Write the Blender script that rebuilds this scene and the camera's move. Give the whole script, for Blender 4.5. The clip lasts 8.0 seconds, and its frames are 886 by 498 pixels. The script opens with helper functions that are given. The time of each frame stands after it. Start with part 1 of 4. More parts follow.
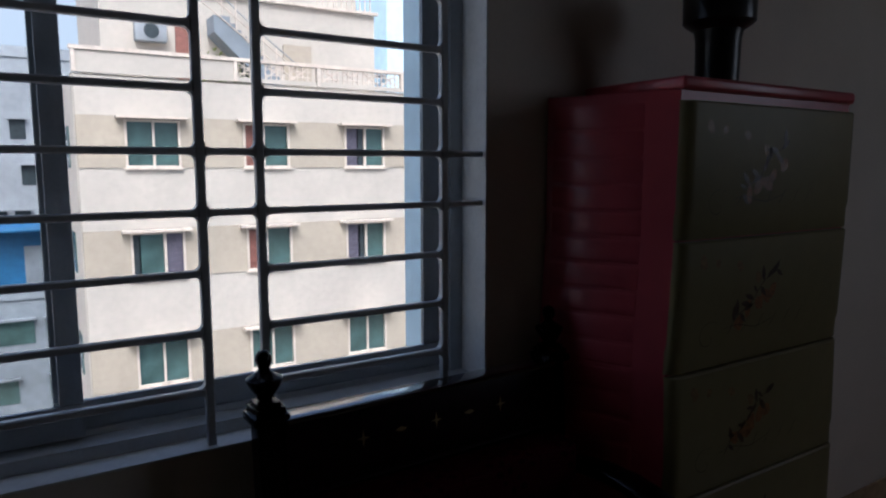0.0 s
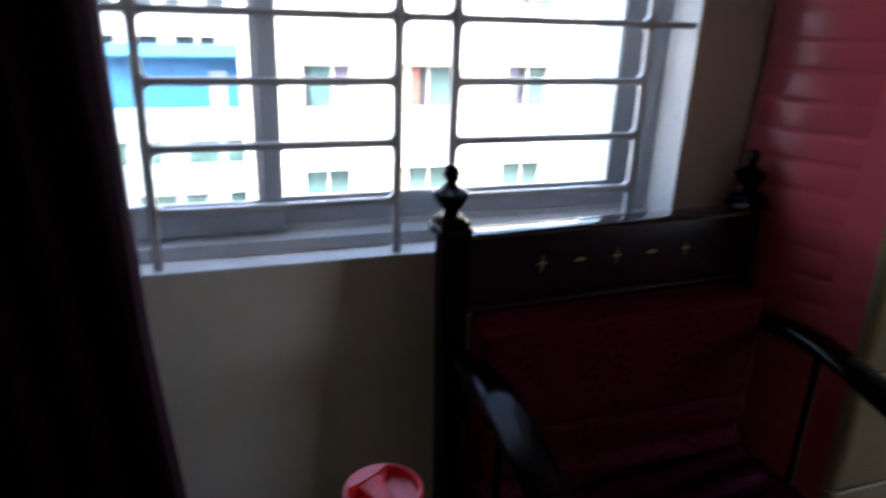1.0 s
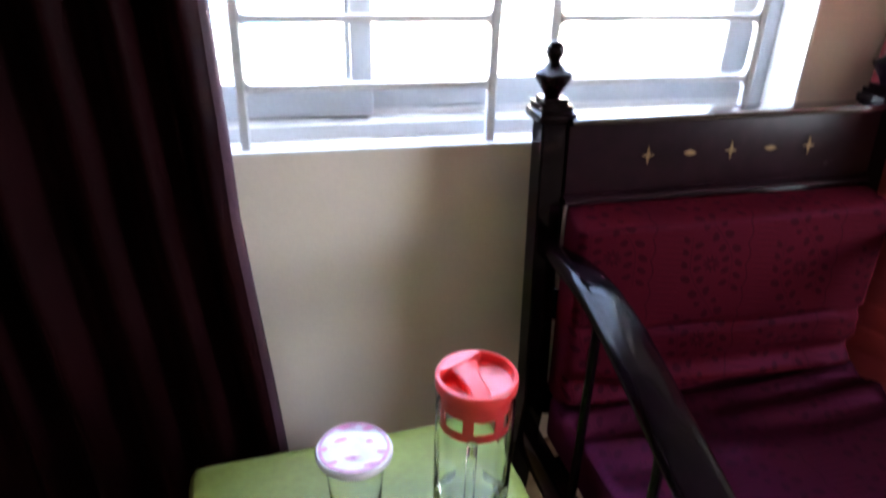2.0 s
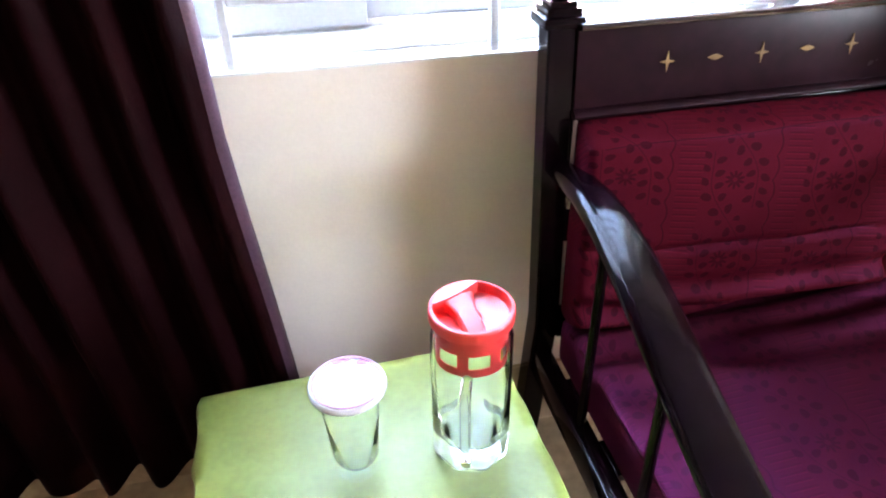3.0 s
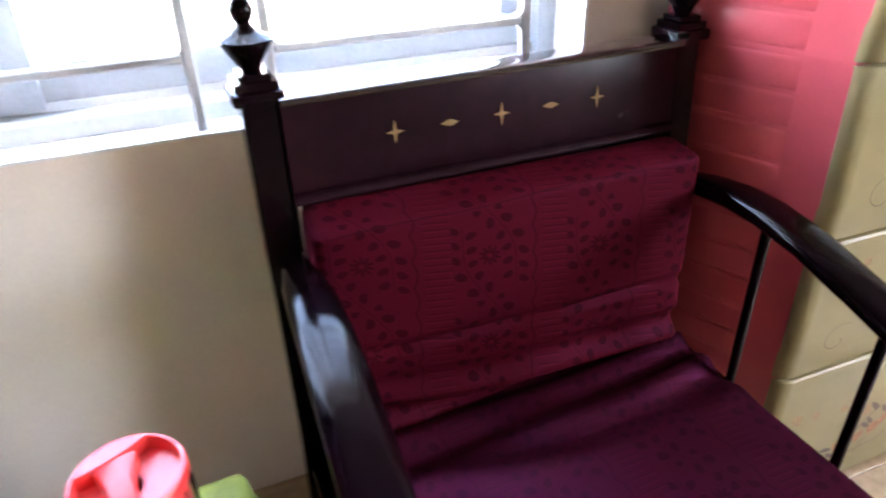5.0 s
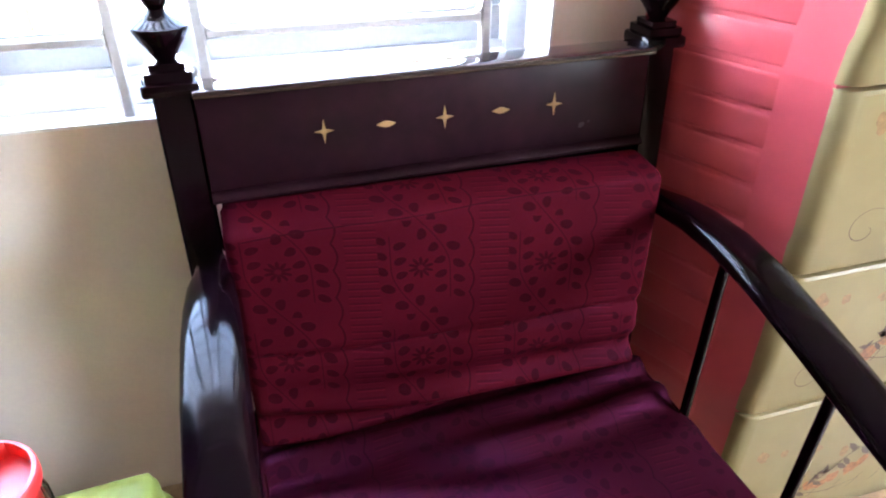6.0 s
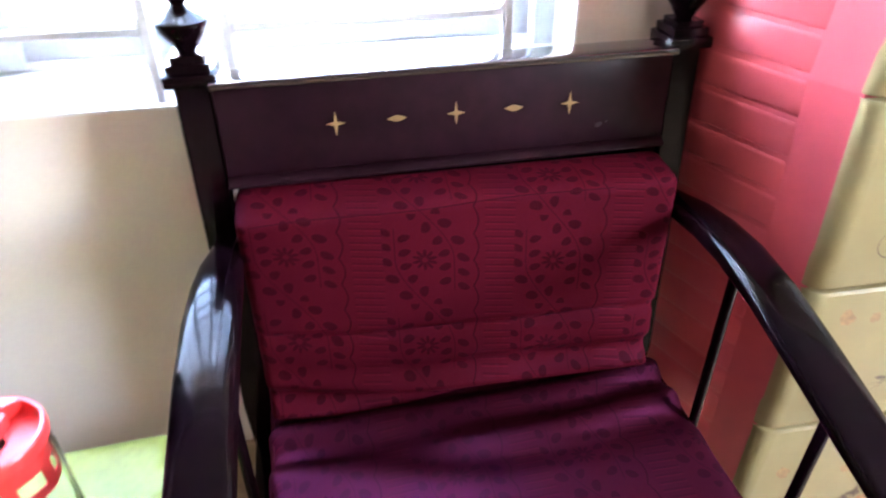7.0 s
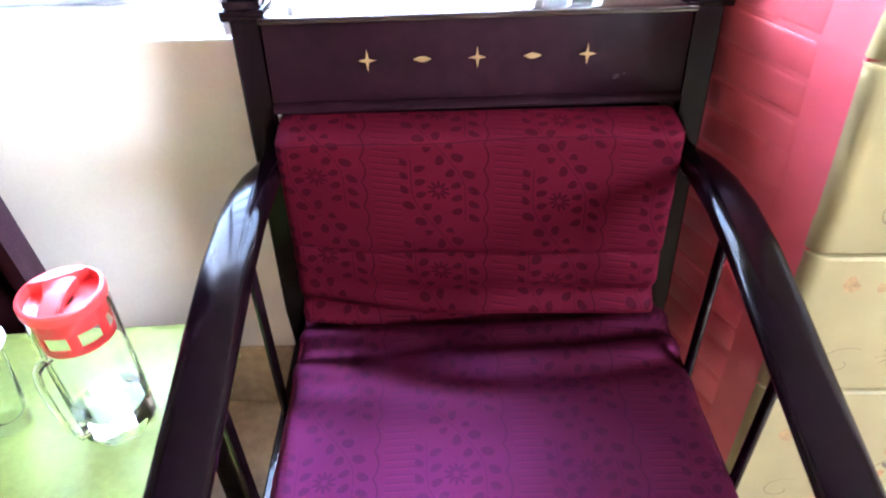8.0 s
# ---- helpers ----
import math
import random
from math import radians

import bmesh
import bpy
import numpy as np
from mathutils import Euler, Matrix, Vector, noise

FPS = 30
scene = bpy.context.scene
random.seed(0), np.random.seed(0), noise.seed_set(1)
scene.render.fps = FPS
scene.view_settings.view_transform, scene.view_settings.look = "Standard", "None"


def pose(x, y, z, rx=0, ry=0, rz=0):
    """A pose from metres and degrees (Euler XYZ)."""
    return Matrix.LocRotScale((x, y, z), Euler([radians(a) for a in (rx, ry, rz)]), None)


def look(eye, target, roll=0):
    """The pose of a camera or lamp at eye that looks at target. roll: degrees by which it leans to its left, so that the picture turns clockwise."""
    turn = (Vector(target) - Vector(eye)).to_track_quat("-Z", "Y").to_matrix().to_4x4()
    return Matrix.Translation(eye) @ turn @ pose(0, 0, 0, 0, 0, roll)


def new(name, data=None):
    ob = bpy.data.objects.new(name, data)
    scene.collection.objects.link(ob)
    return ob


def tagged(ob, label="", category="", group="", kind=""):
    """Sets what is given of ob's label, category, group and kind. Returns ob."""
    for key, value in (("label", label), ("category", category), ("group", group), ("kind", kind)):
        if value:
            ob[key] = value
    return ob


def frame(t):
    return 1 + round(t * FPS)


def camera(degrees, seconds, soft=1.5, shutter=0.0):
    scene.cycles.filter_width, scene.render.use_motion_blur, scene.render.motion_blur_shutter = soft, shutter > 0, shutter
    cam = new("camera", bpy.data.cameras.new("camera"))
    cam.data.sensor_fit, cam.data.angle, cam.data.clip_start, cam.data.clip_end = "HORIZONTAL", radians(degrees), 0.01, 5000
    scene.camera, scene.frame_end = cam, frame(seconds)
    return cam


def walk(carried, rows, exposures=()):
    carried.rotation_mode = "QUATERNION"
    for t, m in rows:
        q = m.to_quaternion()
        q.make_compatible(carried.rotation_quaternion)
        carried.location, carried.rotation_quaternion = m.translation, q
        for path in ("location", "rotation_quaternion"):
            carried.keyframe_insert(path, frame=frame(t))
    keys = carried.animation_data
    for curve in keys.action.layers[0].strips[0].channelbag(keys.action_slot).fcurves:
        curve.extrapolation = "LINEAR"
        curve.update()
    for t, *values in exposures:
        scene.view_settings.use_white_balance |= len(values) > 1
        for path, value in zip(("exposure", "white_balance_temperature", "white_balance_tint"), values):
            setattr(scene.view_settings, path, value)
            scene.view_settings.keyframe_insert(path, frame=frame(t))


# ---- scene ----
cam = camera(66.4, 8.0, soft=2.0, shutter=0.6)
PATH = [
    (0, (-0.265, -1.175, 1.321), (0.797, 0.503, 1.081), -0.1),
    (0.1, (-0.265, -1.173, 1.321), (0.787, 0.508, 1.067), 0.0),
    (0.3, (-0.267, -1.162, 1.319), (0.726, 0.535, 0.984), 0.6),
    (0.5, (-0.27, -1.144, 1.317), (0.628, 0.58, 0.849), 1.5),
    (1, (-0.308, -1.117, 1.266), (0.324, 0.655, 0.587), 2.2),
    (1.5, (-0.333, -1.104, 1.242), (0.097, 0.693, 0.478), 2.6),
    (2, (-0.335, -1.074, 1.186), (0.088, 0.668, 0.298), 1.8),
    (2.2, (-0.33, -1.068, 1.171), (0.116, 0.631, 0.215), 1.6),
    (3.3, (-0.232, -1.022, 1.182), (0.023, 0.606, 0.048), -2.0),
    (3.5, (-0.205, -1.022, 1.181), (0.09, 0.609, 0.061), -2.9),
    (4, (-0.166, -1.003, 1.171), (0.288, 0.631, 0.11), -3.7),
    (4.5, (-0.107, -0.943, 1.171), (0.54, 0.687, 0.21), -0.0),
    (5, (-0.012, -0.927, 1.159), (0.6, 0.682, 0.142), -1.5),
    (5.2, (0.03, -0.919, 1.168), (0.655, 0.672, 0.13), 0.6),
    (6.3, (0.154, -0.904, 1.167), (0.629, 0.701, 0.072), 0.1),
    (6.5, (0.16, -0.9, 1.175), (0.623, 0.692, 0.056), -0.1),
    (7, (0.228, -0.934, 1.193), (0.505, 0.696, 0.069), -0.4),
    (7.5, (0.328, -1.003, 1.181), (0.301, 0.6, -0.015), 0.3),
    (8, (0.356, -1.045, 1.213), (0.306, 0.541, -0.005), -1.8),
]
EXPOSURES = [(t, e, k, 12) for t, e, k in (
    (0.0, 0.65, 5450), (0.3, 1.05, 5400), (0.5, 1.3, 5450), (0.8, 2.35, 5600), (1.0, 3.35, 5650), (1.5, 4.9, 6000), (2.2, 6.35, 6150),
    (3.3, 7.25, 6000), (4.0, 7.35, 6000), (4.5, 6.95, 6050), (5.0, 6.65, 6150), (6.5, 7.3, 5950), (7.5, 7.4, 5850), (8.0, 7.75, 5700))]
walk(cam, [(t, look(eye, target, roll)) for t, eye, target, roll in PATH], EXPOSURES)

# ---- world, sun and large lights ----
SUN_EL, SUN_AZ = radians(52), radians(205)
world = bpy.data.worlds.new("sky")
scene.world = world
world.use_nodes = True
wn = world.node_tree
sky = wn.nodes.new("ShaderNodeTexSky")
sky.sky_type, sky.sun_disc = "NISHITA", False
sky.sun_elevation, sky.sun_rotation = SUN_EL, SUN_AZ
sky.dust_density, sky.air_density = 10.0, 1.0
wn.links.new(sky.outputs[0], wn.nodes["Background"].inputs[0])
wn.nodes["Background"].inputs[1].default_value = 0.15

sun_data = bpy.data.lights.new("sun", "SUN")
sun_data.energy, sun_data.angle, sun_data.color = 0.9, radians(14), (1.0, 0.97, 0.93)
sun = new("sun", sun_data)
sun_way = Vector((math.sin(SUN_AZ) * math.cos(SUN_EL), math.cos(SUN_AZ) * math.cos(SUN_EL), math.sin(SUN_EL)))
sun.matrix_world = look(sun_way * 30, (0, 0, 0))

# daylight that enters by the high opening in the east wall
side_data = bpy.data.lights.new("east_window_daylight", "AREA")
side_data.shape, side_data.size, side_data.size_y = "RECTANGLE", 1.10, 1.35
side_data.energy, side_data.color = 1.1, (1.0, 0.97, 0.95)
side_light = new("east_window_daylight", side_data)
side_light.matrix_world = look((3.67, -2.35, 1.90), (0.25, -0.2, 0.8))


# ---- materials ----
def node(nt, kind, **values):
    n = nt.nodes.new(kind)
    for k, v in values.items():
        n.inputs[k.replace("_", " ")].default_value = v
    return n


def surface(name, color, rough=0.5, metal=0.0, grain=60.0, vary=0.12, blotch=3.0, stain=0.12, bump=0.15, coat=0.0, spec=0.5, sheen=None):
    """A paint, plastic, wood or stone with fine grain, larger stains and a little relief."""
    m = bpy.data.materials.new(name)
    m.use_nodes = True
    nt = m.node_tree
    b = nt.nodes["Principled BSDF"]
    b.inputs["Metallic"].default_value = metal
    b.inputs["Coat Weight"].default_value = coat
    b.inputs["Coat Roughness"].default_value = 0.08
    b.inputs["Specular IOR Level"].default_value = spec
    co = nt.nodes.new("ShaderNodeTexCoord")
    fine, wide = node(nt, "ShaderNodeTexNoise", Scale=grain, Detail=4.0), node(nt, "ShaderNodeTexNoise", Scale=blotch, Detail=3.0)
    for n in (fine, wide):
        nt.links.new(co.outputs["Object"], n.inputs["Vector"])
    mixes = []
    for n, amount in ((fine, vary), (wide, stain)):
        r = nt.nodes.new("ShaderNodeMapRange")
        r.inputs["From Min"].default_value, r.inputs["From Max"].default_value = 0.3, 0.7
        r.inputs["To Min"].default_value, r.inputs["To Max"].default_value = 1 - amount, 1 + amount
        nt.links.new(n.outputs["Fac"], r.inputs["Value"])
        mixes.append(r)
    mul = nt.nodes.new("ShaderNodeMath")
    mul.operation = "MULTIPLY"
    nt.links.new(mixes[0].outputs[0], mul.inputs[0])
    nt.links.new(mixes[1].outputs[0], mul.inputs[1])
    tint = nt.nodes.new("ShaderNodeVectorMath")
    tint.operation = "SCALE"
    tint.inputs[0].default_value = color
    nt.links.new(mul.outputs[0], tint.inputs["Scale"])
    nt.links.new(tint.outputs[0], b.inputs["Base Color"])
    rr = nt.nodes.new("ShaderNodeMapRange")
    rr.inputs["To Min"].default_value, rr.inputs["To Max"].default_value = max(0.02, rough * 0.8), min(1.0, rough * 1.2)
    nt.links.new(wide.outputs["Fac"], rr.inputs["Value"])
    nt.links.new(rr.outputs[0], b.inputs["Roughness"])
    if bump:
        bp = node(nt, "ShaderNodeBump", Strength=bump, Distance=0.002)
        nt.links.new(fine.outputs["Fac"], bp.inputs["Height"])
        nt.links.new(bp.outputs[0], b.inputs["Normal"])
    if sheen:
        b.inputs["Sheen Weight"].default_value, b.inputs["Sheen Tint"].default_value = sheen[0], sheen[1]
        b.inputs["Sheen Roughness"].default_value = 0.4
    return m


def clear(name, color=(0.97, 1.0, 0.98), rough=0.02, ior=1.45):
    m = bpy.data.materials.new(name)
    m.use_nodes = True
    b = m.node_tree.nodes["Principled BSDF"]
    b.inputs["Base Color"].default_value = (*color, 1)
    b.inputs["Transmission Weight"].default_value = 1.0
    b.inputs["Roughness"].default_value = rough
    b.inputs["IOR"].default_value = ior
    return m


class Sums:
    """Short writing for chains of Math nodes."""

    def __init__(self, nt):
        self.nt = nt

    def __call__(self, op, *args):
        n = self.nt.nodes.new("ShaderNodeMath")
        n.operation = op
        for i, a in enumerate(args):
            if isinstance(a, (int, float)):
                n.inputs[i].default_value = a
            else:
                self.nt.links.new(a, n.inputs[i])
        return n.outputs[0]


def jacquard(name, ground, motif, thread, weft, shine, gleam):
    """Woven cover: columns of flowers ringed with leaves between ladders of fine threads. UV in metres."""
    m = bpy.data.materials.new(name)
    m.use_nodes = True
    nt = m.node_tree
    b = nt.nodes["Principled BSDF"]
    S = Sums(nt)
    uv = nt.nodes.new("ShaderNodeTexCoord").outputs["UV"]
    sep = nt.nodes.new("ShaderNodeSeparateXYZ")
    nt.links.new(uv, sep.inputs[0])
    U, V = sep.outputs[0], sep.outputs[1]
    pu, pv, reach = 0.176, 0.148, 0.039
    cu = S("SUBTRACT", S("FLOORED_MODULO", S("ADD", U, 0.055), pu), 0.055)
    cv = S("SUBTRACT", S("FLOORED_MODULO", S("ADD", V, pv * 0.5), pv), pv * 0.5)
    r = S("SQRT", S("ADD", S("MULTIPLY", cu, cu), S("MULTIPLY", cv, cv)))
    th = S("ARCTAN2", cv, cu)
    # flower of ten petals round an open heart
    step = 2 * math.pi / 10
    ang = S("SUBTRACT", S("FLOORED_MODULO", S("ADD", th, 4 * math.pi), step), step / 2)
    e1, e2 = S("DIVIDE", S("SUBTRACT", r, 0.0105), 0.0066), S("DIVIDE", S("MULTIPLY", ang, r), 0.0024)
    dark = S("LESS_THAN", S("ADD", S("MULTIPLY", e1, e1), S("MULTIPLY", e2, e2)), 1.0)

    # a vine that falls beside the flower and swings over to the next, with paired leaves
    def vine(x, y):
        w = S("MULTIPLY", S("MINIMUM", y, 0.0), math.pi / pv)
        d = S("ADD", x, S("MULTIPLY", S("COSINE", w), reach))
        slope = S("MULTIPLY", S("SINE", w), reach * math.pi / pv)
        size = S("SQRT", S("ADD", 1.0, S("MULTIPLY", slope, slope)))
        across = S("DIVIDE", d, size)
        away = S("ABSOLUTE", across)
        along = S("ADD", S("MULTIPLY", y, 1.12), S("MULTIPLY", S("MULTIPLY", d, slope), 0.8))
        along = S("ADD", along, S("SUBTRACT", S("MULTIPLY", S("SIGN", across), 0.005), S("MULTIPLY", away, 0.35)))
        cell = S("SUBTRACT", S("FLOORED_MODULO", along, 0.0265), 0.01325)
        a, b = S("DIVIDE", S("SUBTRACT", away, 0.0125), 0.0082), S("DIVIDE", cell, S("SUBTRACT", 0.0086, S("MULTIPLY", away, 0.15)))
        leaves = S("LESS_THAN", S("ADD", S("MULTIPLY", a, a), S("MULTIPLY", b, b)), 1.0)
        stalk = S("MULTIPLY", S("LESS_THAN", away, 0.0009), 0.7)
        return S("MULTIPLY", S("MAXIMUM", leaves, stalk), S("LESS_THAN", y, 0.05))

    dark = S("MAXIMUM", dark, S("MAXIMUM", vine(cu, cv), vine(S("MULTIPLY", cu, -1.0), S("MULTIPLY", cv, -1.0))))
    # the ladder between the columns, with a scalloped line on one side
    inside = S("GREATER_THAN", cu, 0.081)
    rung = S("FLOORED_MODULO", V, 0.0115)
    light = S("MULTIPLY", inside, S("LESS_THAN", rung, 0.0014))
    under = S("MULTIPLY", S("MULTIPLY", inside, S("LESS_THAN", S("ABSOLUTE", S("SUBTRACT", rung, 0.0035)), 0.0014)), 0.5)
    scallop = S("ADD", 0.0655, S("MULTIPLY", S("ABSOLUTE", S("SINE", S("MULTIPLY", V, math.pi / 0.043))), 0.0065))
    edge = S("LESS_THAN", S("ABSOLUTE", S("SUBTRACT", cu, scallop)), 0.0013)
    dark = S("MAXIMUM", S("MULTIPLY", S("MAXIMUM", dark, edge), S("SUBTRACT", 1.0, inside)), under)
    co = nt.nodes.new("ShaderNodeTexCoord")
    weave, wear = node(nt, "ShaderNodeTexNoise", Scale=900.0, Detail=2.0), node(nt, "ShaderNodeTexNoise", Scale=14.0, Detail=4.0)
    for n in (weave, wear):
        nt.links.new(co.outputs["Object"], n.inputs["Vector"])
    prev = None
    for fac, col in ((S("MULTIPLY", dark, S("ADD", 0.65, S("MULTIPLY", wear.outputs["Fac"], 0.6))), motif), (S("MULTIPLY", light, 0.8), thread)):
        mx = nt.nodes.new("ShaderNodeMix")
        mx.data_type = "RGBA"
        mx.inputs["A"].default_value = (*ground, 1)
        mx.inputs["B"].default_value = (*col, 1)
        nt.links.new(fac, mx.inputs["Factor"])
        if prev:
            nt.links.new(prev, mx.inputs["A"])
        prev = mx.outputs["Result"]
    tint = nt.nodes.new("ShaderNodeVectorMath")
    tint.operation = "SCALE"
    nt.links.new(prev, tint.inputs[0])
    nt.links.new(S("ADD", 0.7, S("ADD", S("MULTIPLY", wear.outputs["Fac"], 0.35), S("MULTIPLY", weave.outputs["Fac"], 0.25))), tint.inputs["Scale"])
    nt.links.new(tint.outputs[0], b.inputs["Base Color"])
    bp = node(nt, "ShaderNodeBump", Strength=0.35, Distance=0.001)
    nt.links.new(S("ADD", weave.outputs["Fac"], S("MULTIPLY", dark, -0.6)), bp.inputs["Height"])
    nt.links.new(bp.outputs[0], b.inputs["Normal"])
    nt.links.new(S("SUBTRACT", 0.85, S("MULTIPLY", dark, 0.14)), b.inputs["Roughness"])
    b.inputs["Specular IOR Level"].default_value = 0.02
    # the shiny violet weft crossing the maroon warp
    silk = nt.nodes.new("ShaderNodeBsdfGlossy")
    silk.inputs["Color"].default_value = (*weft, 1)
    nt.links.new(bp.outputs[0], silk.inputs["Normal"])
    nt.links.new(S("SUBTRACT", 0.44, S("MULTIPLY", dark, 0.06)), silk.inputs["Roughness"])
    both = nt.nodes.new("ShaderNodeMixShader")
    nt.links.new(S("MULTIPLY", S("ADD", 1.0, S("MULTIPLY", dark, gleam)), shine), both.inputs[0])
    nt.links.new(b.outputs[0], both.inputs[1])
    nt.links.new(silk.outputs[0], both.inputs[2])
    nt.links.new(both.outputs[0], nt.nodes["Material Output"].inputs[0])
    return m


PAINT = surface("cream_wall_paint", (0.74, 0.66, 0.57), 0.62, grain=180, vary=0.025, blotch=2.2, stain=0.09, bump=0.12)
# walls out of view, their colour darkened to imitate the unlit room
WALL_DIM = surface("dimmed_wall_tone", (0.29, 0.23, 0.18), 0.65, grain=160, vary=0.05, blotch=2, stain=0.1)
WHITE = surface("white_sill_paint", (0.8, 0.8, 0.78), 0.45, grain=90, vary=0.05, blotch=6, stain=0.08)
# unseen ceiling, colour darkened so the armrests reflect a dim room
CEIL = surface("dimmed_ceiling_tone", (0.32, 0.30, 0.28), 0.8, grain=120, vary=0.03)
TILE = surface("beige_floor_tile", (0.42, 0.31, 0.19), 0.25, grain=40, vary=0.15, blotch=5, stain=0.2, bump=0.03)
ALU = surface("grey_aluminium", (0.42, 0.455, 0.49), 0.38, metal=0.25, grain=150, vary=0.05, blotch=6, stain=0.12, bump=0.03)
ALU_PALE = surface("pale_aluminium", (0.56, 0.575, 0.585), 0.4, metal=0.2, grain=150, vary=0.05, blotch=6, stain=0.15, bump=0.03)
IRON = surface("grey_grille_paint", (0.54, 0.545, 0.55), 0.34, grain=120, vary=0.08, blotch=9, stain=0.15, bump=0.08)
WOOD = surface("dark_lacquered_wood", (0.0032, 0.0011, 0.0017), 0.13, grain=35, vary=0.25, blotch=4, stain=0.12, bump=0.0, coat=0.0, spec=0.12)
WOOD_GLOSS = surface("polished_dark_wood", (0.010, 0.003, 0.004), 0.07, grain=35, vary=0.3, blotch=4, stain=0.3, bump=0.0, coat=1.0, spec=0.6)
WOOD_SATIN = surface("dark_satin_wood", (0.013, 0.0035, 0.0062), 0.36, grain=35, vary=0.3, blotch=4, stain=0.3, bump=0.04, spec=0.12)
BRASS = surface("pale_inlay", (0.29, 0.195, 0.075), 0.35, grain=90, vary=0.12, blotch=20, stain=0.1, bump=0.02)
CLOTH_RED = jacquard("maroon_jacquard", (0.054, 0.0029, 0.0080), (0.026, 0.0013, 0.0040), (0.088, 0.006, 0.014), (0.7, 0.16, 0.45), 0.007, -0.5)
# same cloth as the back, darkened for shade, its violet window sheen strengthened
CLOTH_SEAT = jacquard("seat_toned_jacquard", (0.017, 0.0009, 0.0025), (0.0085, 0.0005, 0.0014), (0.042, 0.0030, 0.0080), (0.95, 0.15, 0.57), 0.036, -0.3)
PALE_MARK = surface("pale_mark_tone", (0.018, 0.012, 0.015), 0.3, grain=200, vary=0.3, blotch=60, stain=0.3)
LINING = surface("pale_cotton_lining", (0.5, 0.45, 0.42), 0.85, grain=300, vary=0.1, blotch=20, stain=0.15)
HEM = surface("mauve_curtain_hem", (0.05, 0.022, 0.034), 0.6, grain=240, vary=0.2, blotch=9, stain=0.25, bump=0.2, spec=0.2)
PIPING = surface("dark_piping", (0.03, 0.002, 0.006), 0.9, grain=300, vary=0.2, spec=0.05)
PINK = surface("pink_plastic", (0.54, 0.08, 0.10), 0.30, grain=25, vary=0.04, blotch=4, stain=0.06, bump=0.04)
CREAM = surface("cream_plastic", (0.255, 0.212, 0.098), 0.4, grain=25, vary=0.04, blotch=4, stain=0.07, bump=0.03, spec=0.25)
BROWN_INK = surface("brown_print", (0.07, 0.035, 0.015), 0.4, grain=200, vary=0.25, blotch=30, stain=0.2, bump=0)
ORANGE_INK = surface("orange_print", (0.28, 0.11, 0.03), 0.4, grain=160, vary=0.3, blotch=40, stain=0.25, bump=0)
PALE_INK = surface("ochre_print", (0.25, 0.145, 0.05), 0.4, grain=160, vary=0.2, blotch=40, stain=0.2, bump=0)
GREEN = surface("lime_table_cover", (0.25, 0.315, 0.07), 0.42, grain=90, vary=0.08, blotch=7, stain=0.14, bump=0.2)
RED = surface("red_lid_plastic", (0.72, 0.045, 0.042), 0.36, grain=60, vary=0.04, blotch=10, stain=0.06, bump=0.02)
GLASS = clear("clear_acrylic", (0.985, 1.0, 0.99), 0.0, 1.22)
GLASS_THIN = clear("thin_drinking_glass", (0.985, 1.0, 0.99), 0.0, 1.12)
PANE = clear("window_glass", (0.96, 0.99, 0.99), 0.0, 1.02)
LID_WHITE = surface("white_printed_lid", (0.66, 0.6, 0.62), 0.22, grain=60, vary=0.05, blotch=30, stain=0.08, bump=0.05)
LID_PINK = surface("pink_print", (0.55, 0.2, 0.32), 0.25, grain=160, vary=0.2, blotch=40, stain=0.2, bump=0)
CURTAIN = surface("dark_curtain_satin", (0.0085, 0.0012, 0.0018), 0.65, grain=240, vary=0.25, blotch=5, stain=0.3, bump=0.25, spec=0.03)
BLACK = surface("black_plastic", (0.012, 0.012, 0.013), 0.3, grain=60, vary=0.2)
F_LIGHT = surface("pale_facade_paint", (0.47, 0.43, 0.375), 0.85, grain=5, vary=0.05, blotch=0.5, stain=0.08, bump=0.1)
F_BAND = surface("beige_facade_paint", (0.385, 0.335, 0.265), 0.85, grain=5, vary=0.05, blotch=0.5, stain=0.09, bump=0.1)
F_TRIM = surface("window_trim_paint", (0.56, 0.49, 0.42), 0.7, grain=12, vary=0.08)
F_GLASS = surface("green_window_glass", (0.055, 0.10, 0.095), 0.15, grain=2, vary=0.2, blotch=0.8, stain=0.3, bump=0)
F_DARK = surface("dark_window_gap", (0.03, 0.04, 0.045), 0.3, grain=4, vary=0.2)
F_RED = surface("red_brown_shutter", (0.22, 0.09, 0.07), 0.6, grain=8, vary=0.2)
F_PURPLE = surface("grey_violet_shutter", (0.11, 0.10, 0.135), 0.6, grain=8, vary=0.2)
F_GREY = surface("grey_render", (0.30, 0.325, 0.35), 0.9, grain=2, vary=0.08, blotch=0.3, stain=0.16, bump=0.1)
F_GREY2 = surface("weathered_grey_render", (0.20, 0.23, 0.26), 0.9, grain=2, vary=0.1, blotch=0.25, stain=0.2, bump=0.1)
F_BLUE = surface("light_blue_render", (0.60, 0.78, 0.88), 0.85, grain=20, vary=0.05, blotch=1.5, stain=0.08)
LEAF = surface("yellow_green_leaves", (0.16, 0.2, 0.05), 0.6, grain=20, vary=0.25)
TARP = surface("blue_sheet_roof", (0.02, 0.12, 0.27), 0.5, grain=4, vary=0.1, blotch=0.6, stain=0.2)
EARTH = surface("dusty_ground", (0.23, 0.21, 0.18), 0.95, grain=1.5, vary=0.2, blotch=0.1, stain=0.25)


